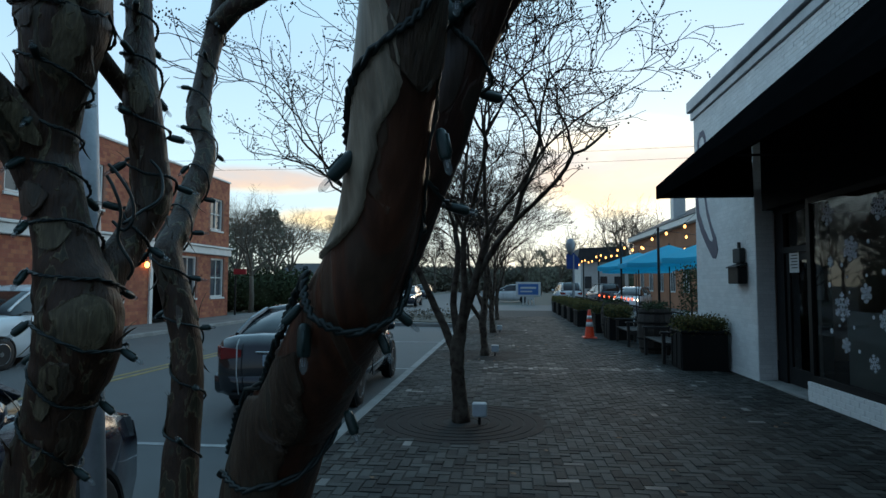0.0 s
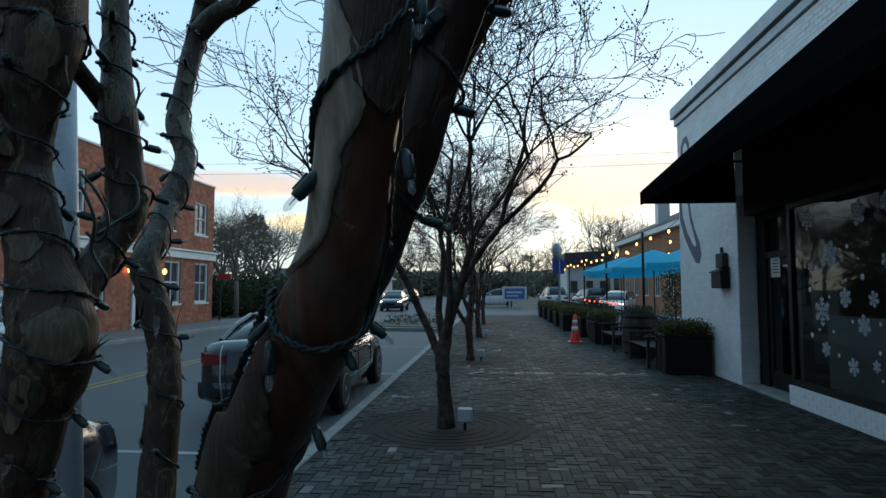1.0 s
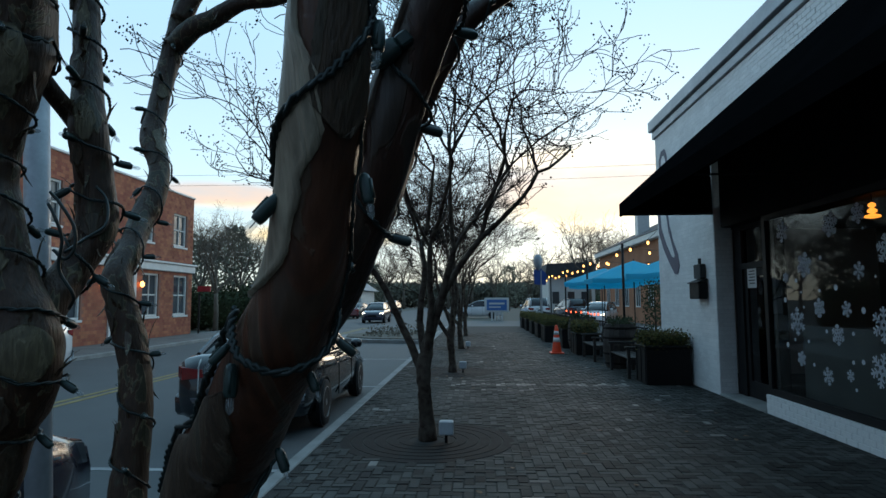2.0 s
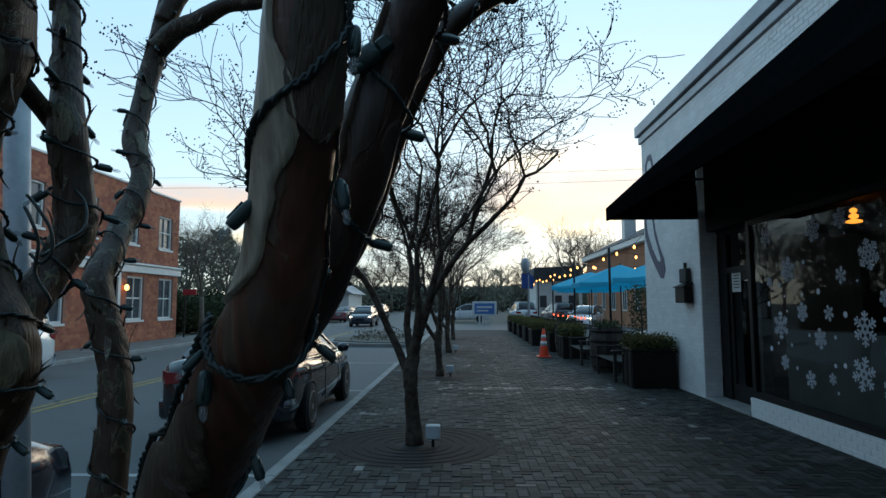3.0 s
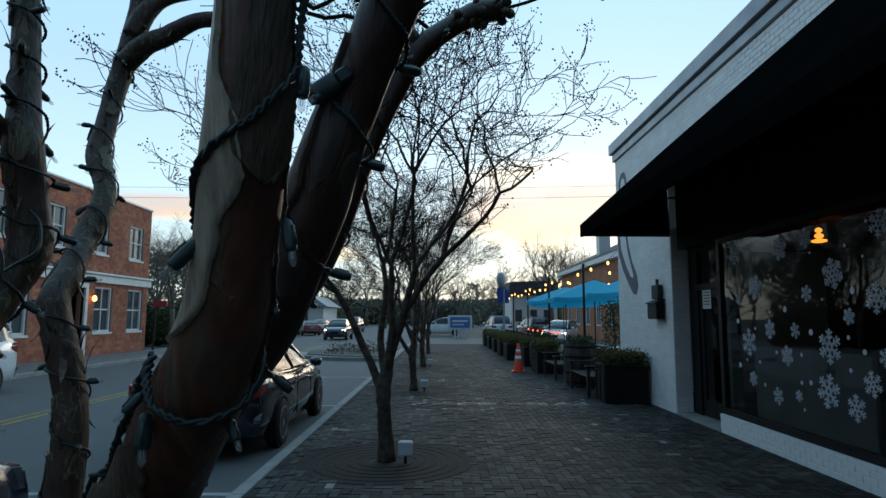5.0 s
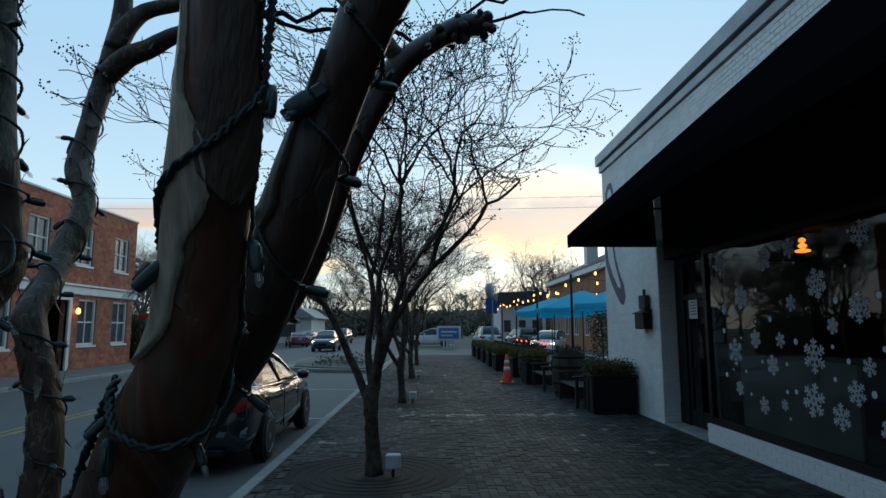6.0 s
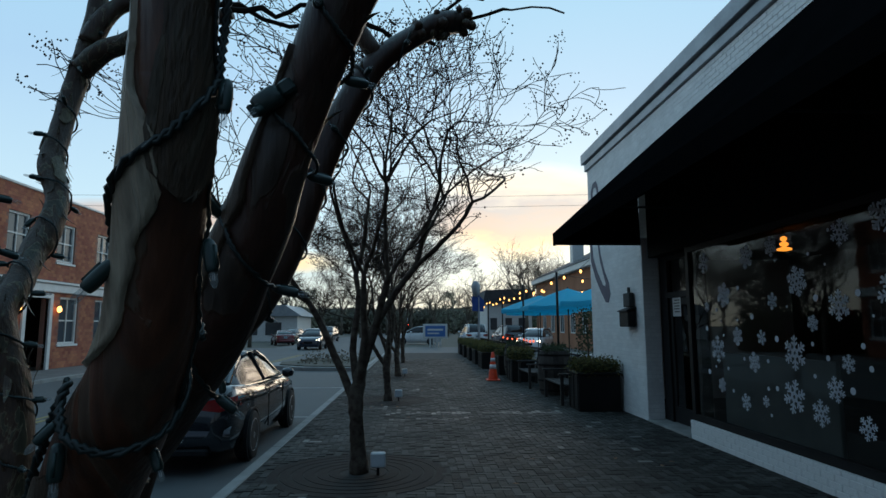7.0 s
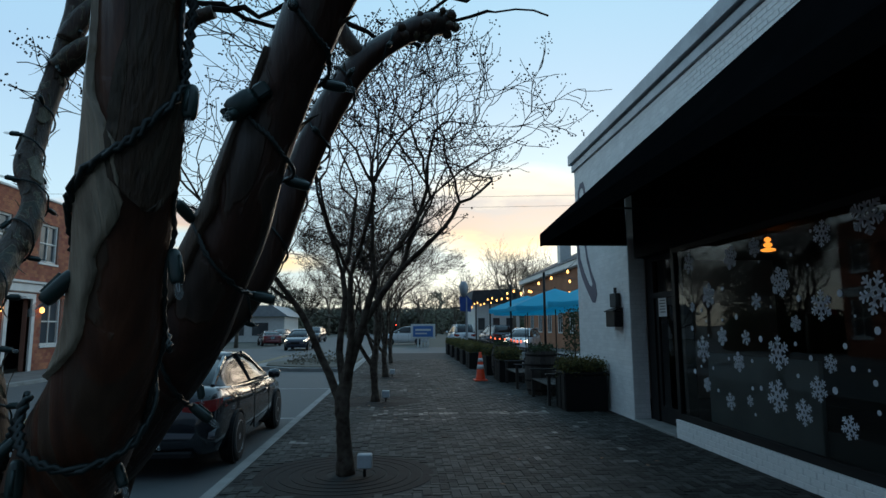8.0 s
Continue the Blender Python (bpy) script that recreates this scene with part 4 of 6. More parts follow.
for nm, z0, z1, pitch, a0 in (("B", 2.25, 1.33, 0.085, 40), ("CU", 2.4, 1.66, 0.10, 200), ("D", 2.6, 1.24, 0.13, 10), ("F", 2.35, 1.5, 0.12, 150), ("E", 2.33, 1.52, 0.11, 0)):
    keys, z, a = [], z0, a0
    while z > z1:
        keys.append((a, z + rngl.uniform(-0.012, 0.012)))
        z -= pitch / 4
        a += 90
    mids, nrm = cord(nm, keys, 0.0019)
    step = max(9, int(len(mids) * 0.10 / ((z0 - z1) / pitch * 0.2)))
    for i in range(3, len(mids), step):
        j = min(len(mids) - 1, i + rngl.randint(0, 3))
        d = nrm[j] + Vector((rngl.uniform(-0.7, 0.7), rngl.uniform(-0.3, 0.3), rngl.uniform(-0.9, 0.4)))
        mini_light(mids[j] + nrm[j] * 0.002, d, 1.15)
plug = thing("cord_plug", "dark green cord plug tied to a stem", "plug", (-0.072, 0.615, 1.945))
plug.matrix_basis = pose(-0.060, 0.612, 1.945, 0, -36, 0) @ Matrix.Scale(0.85, 4)
part("body", MB().cbox(-0.026, 0.012, -0.011, 0.011, -0.013, 0.013, 0.004), socket_m, plug, "", True)
part("socket_end", MB().cbox(0.012, 0.032, -0.009, 0.009, -0.010, 0.010, 0.003), socket_m, plug)
part("prong_cover", MB().cbox(-0.034, -0.026, -0.007, 0.007, -0.008, 0.008, 0.002), wire_m, plug)

# peeling strips of bark
FL = MB()
FL.quad_strip([[(-0.006, 0, 0), (0.006, 0, 0), (0.006, 0.0012, 0), (-0.006, 0.0012, 0)], [(-0.006, -0.004, 0.02), (0.0055, -0.0045, 0.02), (0.0055, -0.003, 0.02), (-0.006, -0.003, 0.02)], [(-0.0035, -0.012, 0.036), (0.003, -0.013, 0.036), (0.003, -0.012, 0.036), (-0.0035, -0.011, 0.036)], [(-0.0005, -0.021, 0.047), (0.0005, -0.021, 0.047), (0.0005, -0.0203, 0.047), (-0.0005, -0.0203, 0.047)]])
flake_me = mesh_of("bark_flake", FL, bark_b, False)
rngf = random.Random(9)
for nm, n, za, zb, sc in (("B", 60, 1.35, 2.3, 1.0), ("CU", 46, 1.68, 2.35, 0.9), ("D", 70, 1.3, 2.68, 1.0), ("E", 16, 1.75, 2.3, 0.7), ("F", 12, 1.75, 2.2, 0.8), ("DR", 8, 2.52, 2.58, 0.8)):
    for i in range(n):
        z = rngf.uniform(za, zb)
        ang = rngf.uniform(-150, 150)
        p, d = on_stem(nm, z, ang, -0.002)
        o = new("bark_flake", flake_me)
        o.parent = near_tree
        up = Vector((0, 0, rngf.choice((1, 1, -1))))
        y = -d
        x = y.cross(up).normalized()
        m = Matrix((x, y, x.cross(y))).transposed().to_4x4()
        s = rngf.uniform(0.4, 1.15) * sc
        o.matrix_basis = Matrix.Translation(p - OFF) @ m @ pose(0, 0, 0, rngf.uniform(-8, 14), 0, 0) @ Matrix.Diagonal((s * rngf.uniform(0.5, 1.1), s, s * rngf.uniform(0.7, 1.5), 1))
lp = thing("spare_cord", "dark green spare light cord looped between stems", "light wire")
for pts in (((-0.625, 0.86, 1.84), (-0.598, 0.845, 1.82), (-0.578, 0.85, 1.785), (-0.575, 0.85, 1.752), (-0.59, 0.85, 1.735), (-0.615, 0.86, 1.75)), ((-0.62, 0.85, 1.82), (-0.602, 0.84, 1.80), (-0.592, 0.845, 1.765), (-0.598, 0.85, 1.72), (-0.58, 0.86, 1.68), (-0.60, 0.88, 1.66)), ((-0.612, 0.88, 1.748), (-0.60, 0.91, 1.772), (-0.585, 0.94, 1.80), (-0.602, 0.965, 1.845), (-0.625, 0.97, 1.87))):
    part("wire", MB().tube([p.xyz for p in smooth_rows([(*q, 0.002) for q in pts], 6)], 0.0026, 6), wire_m, lp, "", True)
# pruned knuckle and side shoots of the slender stem
kn = MB()
for i in range(34):
    g = rngf.random()
    c = Vector((0.09 + 0.135 * g, 1.262 + 0.04 * g + rngf.uniform(-0.03, 0.012), 2.352 + 0.055 * g + rngf.uniform(-0.028, 0.03)))
    r = rngf.uniform(0.007, 0.015)
    kn.lathe([(0.002, -r), (r * 0.8, -r * 0.6), (r, 0), (r * 0.8, r * 0.6), (0.002, r)], 7, c - OFF)
tagged(part("pruned_knuckle", kn, bark_b, near_tree, "rough pruned knuckle", True), kind="stuff")
part("limb", MB().tube([Vector(p) - OFF for p in ((0.02, 1.24, 2.27), (-0.01, 1.235, 2.31), (-0.05, 1.23, 2.37), (-0.07, 1.22, 2.46))], [0.02, 0.019, 0.018, 0.016], 12, 0.15), bark_b, near_tree, "", True)
for i, (p, q) in enumerate((((0.2, 1.3, 2.41), (0.45, 1.32, 2.45)), ((0.17, 1.29, 2.42), (0.42, 1.3, 2.55)), ((-0.2, 1.66, 2.62), (0.15, 1.8, 2.58)), ((-0.45, 1.68, 2.62), (-0.2, 1.66, 2.62)), ((-0.60, 1.8, 2.74), (-0.2, 1.9, 2.68)))):
    rng = random.Random(60 + i)
    a, b = Vector(p), Vector(q)
    pts = [a.lerp(b, k / 6) + Vector((rng.gauss(0, 0.008), rng.gauss(0, 0.008), rng.gauss(0, 0.012))) for k in range(7)]
    part("shoot", MB().tube([v - OFF for v in pts], [0.004 if i < 2 else 0.009] * 3 + [0.0025 if i < 2 else 0.007] * 4, 6), twig_m, near_tree)

# ---- signpost by the tree, flood light, grates ----
sp = thing("signpost", "round galvanised steel signpost leaning slightly by the kerb", "post", (-1.395, 2.0, -0.01))
part("pole", MB().tube([(0, 0, 0), (-0.220, 0, 3.6)], 0.041, 20), galv, sp, "", True)
part("collar", MB().lathe([(0.062, 0), (0.062, 0.03), (0.043, 0.045)], 18), galv, sp)


def flood(x, y, s=1.0):
    f = thing("flood_light", "small pale grey ground flood light on a stake", "flood light", (x, y, -0.02), "ground flood lights")
    part("housing", MB().cbox(-0.085 * s, 0.085 * s, -0.06, 0.06, 0.11, 0.27, 0.012), coping_m if s < 1 else galv_box, f)
    part("stake", MB().tube([(0, 0, 0), (0, 0, 0.11)], 0.018, 8), black_m, f)


galv_box = mat("pale_grey_plastic", (0.5, 0.53, 0.56), 0.5, (0.44, 0.46, 0.48), 8)
flood(-0.34, 7.25)
flood(-0.30, 14.2)
flood(-0.28, 21.1)


def grate(x, y):
    g = thing("tree_grate", "round cast iron tree grate set in the pavement", "tree grate", (x, y, 0), "tree grates")
    for r in (0.28, 0.42, 0.56, 0.70, 0.84, 0.98):
        mb = MB()
        ring = lambda rr, z: [(rr * math.cos(2 * math.pi * k / 40), rr * math.sin(2 * math.pi * k / 40), z) for k in range(40)]
        mb.quad_strip([ring(r - 0.060, -0.02), ring(r - 0.060, -0.003), ring(r + 0.060, -0.003), ring(r + 0.056, -0.02)], True, False)
        part("ring", mb, iron, g)
    for k in range(8):
        w = k * math.pi / 4 + 0.2
        c, s = math.cos(w), math.sin(w)
        part("spoke", MB().prism([(0.2 * c - 0.02 * s, 0.2 * s + 0.02 * c), (0.2 * c + 0.02 * s, 0.2 * s - 0.02 * c), (1.02 * c + 0.02 * s, 1.02 * s - 0.02 * c), (1.02 * c - 0.02 * s, 1.02 * s + 0.02 * c)], -0.018, -0.007, "z"), iron, g)


GRATES = [(-0.58, 7.38), (-0.55, 14.34), (-0.53, 21.2), (-0.5, 29.0), (-0.55, 0.95)]
for gx_, gy_ in GRATES:
    grate(gx_, gy_)

# ---- cars ----
tyre_m = mat("tyre_rubber", (0.012, 0.012, 0.012), 0.8, (0.018, 0.018, 0.018), 20)
rim_m = mat("alloy_rim", (0.42, 0.43, 0.44), 0.3, (0.34, 0.35, 0.36), 10, metal=0.8)
car_glass = mat("car_window_glass", (0.012, 0.014, 0.015), 0.05, (0.016, 0.018, 0.02), 3, spec=0.9)
red_lens = mat("red_lamp_lens", (0.30, 0.012, 0.012), 0.15, (0.22, 0.01, 0.01), 10, coat=0.6)
clear_lens = mat("clear_lamp_lens", (0.20, 0.21, 0.22), 0.1, (0.12, 0.125, 0.13), 12, coat=0.6)
plate_m = mat("number_plate", (0.42, 0.50, 0.56), 0.45, (0.36, 0.44, 0.52), 20)
chrome = mat("chrome_trim", (0.6, 0.6, 0.6), 0.15, (0.5, 0.5, 0.5), 10, metal=1.0)


def paint(nm, c):
    return mat(nm, c, 0.2, tuple(v * 0.9 for v in c), 2, coat=1.0, spec=0.5)


grey_paint = paint("dark_grey_car_paint", (0.011, 0.014, 0.019))
black_paint = paint("black_car_paint", (0.010, 0.014, 0.032))
white_paint = paint("white_car_paint", (0.80, 0.81, 0.82))
red_paint = paint("maroon_car_paint", (0.16, 0.02, 0.025))
beam = glow_mat("headlamp_on", (1.0, 0.86, 0.62), 9.0)
WHEEL_T = mesh_of("tyre", MB().lathe([(0.20, -0.10), (0.30, -0.105), (0.325, -0.085), (0.33, 0), (0.325, 0.085), (0.30, 0.105), (0.20, 0.10)], 28, axis="x"), tyre_m, True)
rb = MB().lathe([(0.205, -0.07), (0.225, -0.10), (0.215, -0.104), (0.19, -0.06)], 24, axis="x").lathe([(0.05, -0.10), (0.055, -0.085), (0.05, -0.05)], 10, axis="x")
for k in range(7):
    w = 2 * math.pi * k / 7
    c, s = math.cos(w), math.sin(w)
    for q in (-0.25, 0.25):
        c2, s2 = math.cos(w + q * 0.5), math.sin(w + q * 0.5)
        rb.tube([(-0.088, 0.04 * c, 0.04 * s), (-0.085, 0.205 * c2, 0.205 * s2)], 0.012, 4)
rb.lathe([(0.2, -0.03), (0.0005, -0.03)], 16, axis="x")
RIM = mesh_of("rim", rb, rim_m)


def car(name, label, at, rz, body_m, tall=1.0, deck=True, lights="off", L=4.7, tint=None):
    c = thing(name, label, "car", at, "", "", rz)
    H = tall
    st = [(0.0, 0.62, 0.42, 0.62), (0.03, 0.78, 0.34, 0.90), (0.12, 0.84, 0.27, 1.04 if deck else 1.0), (0.40, 0.875, 0.22, 1.07), (0.9, 0.90, 0.2, 1.04), (1.5, 0.91, 0.19, 1.0), (2.4, 0.915, 0.19, 0.975), (3.2, 0.91, 0.19, 0.965), (3.55, 0.90, 0.2, 0.95), (4.1, 0.88, 0.21, 0.88), (4.5, 0.80, 0.23, 0.78), (4.66, 0.68, 0.28, 0.68), (4.7, 0.52, 0.36, 0.56)]
    rings = []
    for y, hw, zb, zs_ in st:
        zs_ *= H
        half = [(hw * 0.82, zb), (hw * 0.96, zb + 0.05), (hw, zb + (zs_ - zb) * 0.35), (hw * 0.995, zb + (zs_ - zb) * 0.72), (hw * 0.955, zs_ - 0.055), (hw * 0.90, zs_ - 0.012), (hw * 0.72, zs_ + 0.012), (hw * 0.36, zs_ + 0.03)]
        rings.append([(a, y, b) for a, b in half] + [(-a, y, b) for a, b in reversed(half)])
    part("body", MB().quad_strip(rings), body_m, c, "", True)
    gs = [(0.42, 0.80, 0.70, 1.07), (0.80, 0.80, 0.66, 1.26), (1.25, 0.81, 0.60, 1.395), (1.8, 0.82, 0.585, 1.44), (2.3, 0.82, 0.585, 1.43), (2.75, 0.82, 0.60, 1.33), (3.15, 0.81, 0.66, 1.15), (3.5, 0.80, 0.74, 0.98)]
    if not deck:
        gs = [(0.12, 0.80, 0.68, 1.04), (0.22, 0.80, 0.64, 1.36), (0.5, 0.81, 0.62, 1.5)] + [(y, a, b, z + 0.06) for y, a, b, z in gs[3:]]
    rings = []
    for y, hb, ht, z in gs:
        z *= H
        zb = (1.0 if y < 3.4 else 0.93) * H - 0.04
        half = [(hb + 0.03, zb), (hb, zb + 0.07), (ht + (hb - ht) * 0.35, zb + (z - zb) * 0.7), (ht, z - 0.01), (ht * 0.5, z + 0.012)]
        rings.append([(a, y, b) for a, b in half] + [(-a, y, b) for a, b in reversed(half)])
    part("glasshouse", MB().quad_strip(rings), car_glass, c, "dark tinted windows", True)
    # roof skin and pillars
    rr = []
    for y, hb, ht, z in (g for g in gs if g[3] > 1.36):
        z *= H
        rr.append([(ht + 0.03, y, z - 0.03), (ht + 0.012, y, z + 0.012), (ht * 0.5, y, z + 0.03), (-ht * 0.5, y, z + 0.03), (-ht - 0.012, y, z + 0.012), (-ht - 0.03, y, z - 0.03), (0, y, z - 0.05)])
    part("roof", MB().quad_strip(rr), body_m, c, "", True)
    for s in (1, -1):
        part("pillar", MB().tube([(s * (g[1] - (g[1] - g[2]) * 0.98 + 0.004), g[0], g[3] * H) for g in gs if g[0] < 1.3 or not deck and g[0] < 0.6], 0.035, 6), body_m, c)
        part("pillar", MB().tube([(s * (g[2] + 0.006), g[0], g[3] * H) for g in gs if g[0] > 2.25], 0.028, 6), body_m, c)
        part("pillar", MB().tube([(s * 0.84, 1.95, 0.98 * H), (s * 0.60, 1.93, 1.43 * H)], 0.03, 6), black_m, c)
        part("window_trim", MB().tube([(s * 0.865, 0.7, 1.035 * H), (s * 0.868, 1.5, 1.005 * H), (s * 0.868, 2.6, 0.985 * H), (s * 0.86, 3.35, 0.975 * H)], 0.010, 5), chrome, c)
        mr = part("mirror", MB().lathe([(0.02, -0.10), (0.07, -0.08), (0.085, 0.0), (0.07, 0.08), (0.02, 0.10)], 10, (s * 1.0, 3.0, 1.04 * H), "x"), body_m, c, "", True)
        part("tail_light", MB().quad_strip([[(s * 0.47, 0.015, 0.80 * H), (s * 0.47, 0.015, 0.90 * H), (s * 0.47, 0.06, 0.90 * H), (s * 0.47, 0.06, 0.80 * H)], [(s * 0.74, -0.004, 0.77 * H), (s * 0.74, 0.0, 0.93 * H), (s * 0.74, 0.08, 0.93 * H), (s * 0.74, 0.08, 0.77 * H)], [(s * 0.845, 0.115, 0.80 * H), (s * 0.845, 0.115, 0.94 * H), (s * 0.80, 0.18, 0.94 * H), (s * 0.80, 0.18, 0.80 * H)], [(s * 0.872, 0.33, 0.87 * H), (s * 0.872, 0.33, 0.94 * H), (s * 0.83, 0.33, 0.94 * H), (s * 0.83, 0.33, 0.87 * H)]]), red_lens, c, "red tail light")
        part("headlight", MB().quad_strip([[(s * 0.40, 4.63, 0.62 * H), (s * 0.40, 4.60, 0.70 * H), (s * 0.40, 4.5, 0.70 * H), (s * 0.40, 4.5, 0.62 * H)], [(s * 0.66, 4.62, 0.62 * H), (s * 0.66, 4.58, 0.74 * H), (s * 0.66, 4.4, 0.74 * H), (s * 0.66, 4.4, 0.62 * H)], [(s * 0.825, 4.42, 0.66 * H), (s * 0.82, 4.38, 0.78 * H), (s * 0.75, 4.3, 0.78 * H), (s * 0.75, 4.3, 0.66 * H)]]), beam if lights == "on" else clear_lens, c, "lit headlight" if lights == "on" else "")
        part("door_handle", MB().cbox(min(s * 0.90, s * 0.935), max(s * 0.90, s * 0.935), 1.75, 1.93, 0.80 * H, 0.825 * H, 0.006).cbox(min(s * 0.90, s * 0.935), max(s * 0.90, s * 0.935), 2.72, 2.9, 0.79 * H, 0.815 * H, 0.006), body_m, c)
        part("door_gap", MB().box(min(s * 0.90, s * 0.9165), max(s * 0.90, s * 0.9165), 1.985, 1.995, 0.3, 0.93 * H), black_m, c)
        part("door_gap", MB().box(min(s * 0.90, s * 0.914), max(s * 0.90, s * 0.914), 3.06, 3.07, 0.3, 0.92 * H), black_m, c)
        for wy in (1.02, 3.82):
            # Black disc on the uncut body stands in for the shaded arch opening.
            part("arch_shade_disc", MB().lathe([(0.375, 0.0), (0.375, s * 0.05), (0.35, s * 0.052), (0.30, s * 0.0)], 28, (s * 0.873, wy, 0.33), "x"), black_m, c)
            w = new("wheel")
            w.empty_display_size = 0.1
            w.parent = c
            w.matrix_basis = pose(s * 0.835, wy, 0.33, 0, 0, 0 if s < 0 else 180)
            for nm, me in (("tyre", WHEEL_T), ("rim", RIM)):
                o = new(nm, me)
                o.parent = w
    part("rear_bumper", MB().quad_strip([[(x, 0.02 + 0.10 * (abs(x) / 0.86) ** 4 + d, z) for z, d in ((0.30, 0.05), (0.36, -0.03), (0.54, -0.05), (0.58, 0.02))] for x in (-0.86, -0.8, -0.6, 0, 0.6, 0.8, 0.86)], False, False), body_m, c, "", True)
    part("lower_valance", MB().cbox(-0.62, 0.62, -0.02, 0.2, 0.24, 0.33, 0.02), black_m, c)
    pl = part("number_plate", MB().cbox(-0.155, 0.155, -0.03, 0.03, 0.69 * H, 0.84 * H, 0.006), plate_m, c, "pale blue number plate")
    bars = MB()
    for k in range(6):
        bars.box(-0.115 + 0.04 * k, -0.09 + 0.04 * k, -0.034, -0.030, 0.735 * H, 0.80 * H)
    part("plate_bars", bars, black_m, pl)
    part("boot_trim", MB().cbox(-0.26, 0.26, -0.035, 0.03, 0.86 * H, 0.885 * H, 0.006), chrome, c)
    part("badge", MB().cbox(-0.055, 0.055, -0.02, 0.06, 0.925 * H, 0.965 * H, 0.01), chrome, c)
    part("grille", MB().cbox(-0.36, 0.36, 4.6, 4.71, 0.45 * H, 0.62 * H, 0.02), black_m, c)
    return c


Z = -0.12
sedan = car("sedan", "dark grey four-door sedan parked at the kerb", (-3.08, 7.75, Z), 1.0, grey_paint)
part("cable", MB().tube([(-0.50, 0.02, 1.04), (-0.50, -0.05, 0.95), (-0.49, -0.075, 0.6), (-0.46, -0.06, 0.32)], 0.008, 6), white_trim, sedan, "pale cable hanging over the boot", True)
car("hatchback", "dark blue-black car with a high bonnet parked at the kerb", (-3.36, -0.52, Z), 0, black_paint, 1.13, False)
car("suv", "white sport utility car parked at the far kerb", (-11.2, 15.15, Z), 180, white_paint, 1.16, False)
car("oncoming_car", "dark car with lit headlights on the far lane", (-8.3, 52.5, Z), 180, black_paint, 1.1, False, "on")
car("parked_car", "maroon car parked beyond the junction", (-12.6, 60, Z), 20, red_paint)
car("parked_car", "white car parked beyond the patio with lit headlights", (9.6, 45, Z), 155, white_paint, 1.1, False, "on")
car("parked_car", "black sport utility car parked beyond the patio", (8.4, 50, Z), 10, black_paint, 1.25, False)
car("parked_van", "white van-like car parked beyond the junction", (5.0, 48, Z), 5, white_paint, 1.3, False)
car("pickup", "white car crossing at the junction", (2.6, 62, Z), 90, white_paint, 1.2, False)
car("parked_car", "grey car parked on the far side", (-13.5, 72, Z), 170, grey_paint, 1.1)
car("parked_car", "black car parked on the far side", (-10.5, 78, Z), 175, black_paint, 1.2, False)


# ---- patio along the pavement ----
wood_m = mat("weathered_bench_wood", (0.032, 0.026, 0.022), 0.75, (0.022, 0.018, 0.016), 4, 0.5, 60, stretch=(8, 1, 8))
planter_m = mat("black_planter_box", (0.008, 0.008, 0.008), 0.7, (0.012, 0.011, 0.011), 5, 0.3, 40, spec=0.2)
cone_m = mat("orange_cone_plastic", (0.95, 0.075, 0.018), 0.45, (0.85, 0.07, 0.02), 10)
cone_w = mat("reflective_collar", (0.75, 0.75, 0.75), 0.4, (0.65, 0.65, 0.65), 10)
blue_cloth = mat("blue_umbrella_cloth", (0.07, 0.60, 0.78), 0.75, (0.06, 0.54, 0.72), 2, 0.2, 80)
_n, _l = blue_cloth.node_tree.nodes, blue_cloth.node_tree.links
_t = _n.new("ShaderNodeBsdfTranslucent")
_t.inputs[0].default_value = (0.12, 0.82, 1.0, 1)
_m = _n.new("ShaderNodeMixShader")
_m.inputs[0].default_value = 0.5
_l.new(_n["Principled BSDF"].outputs[0], _m.inputs[1])
_l.new(_t.outputs[0], _m.inputs[2])
_l.new(_m.outputs[0], _n["Material Output"].inputs[0])
bulb_on = glow_mat("warm_bulb_lit", (1.0, 0.46, 0.12), 4.0)
bulb_red = glow_mat("red_bulb_lit", (1.0, 0.14, 0.05), 2.5)


def leaves(n, size, x0, x1, y0, y1, z0, z1, seed, top=0.12):
    """Small bent leaves in a clipped box, thinning towards the skin."""
    rng = random.Random(seed)
    mb = MB()
    for _ in range(n):
        p = Vector((rng.uniform(x0, x1), rng.uniform(y0, y1), z0 + (z1 - z0) * rng.random() ** 0.7 + rng.gauss(0, 1) * top * 0.3))
        p += Vector((rng.gauss(0, 0.03), rng.gauss(0, 0.03), 0))
        a = Vector((rng.gauss(0, 1), rng.gauss(0, 1), rng.gauss(0.3, 1))).normalized()
        b = a.orthogonal().normalized() * size * 0.4
        a = a * size * rng.uniform(0.7, 1.3)
        i = len(mb.v)
        mb.v += [tuple(p), tuple(p + a * 0.5 + b), tuple(p + a), tuple(p + a * 0.5 - b)]
        mb.f.append((i, i + 1, i + 2, i + 3))
    return mb


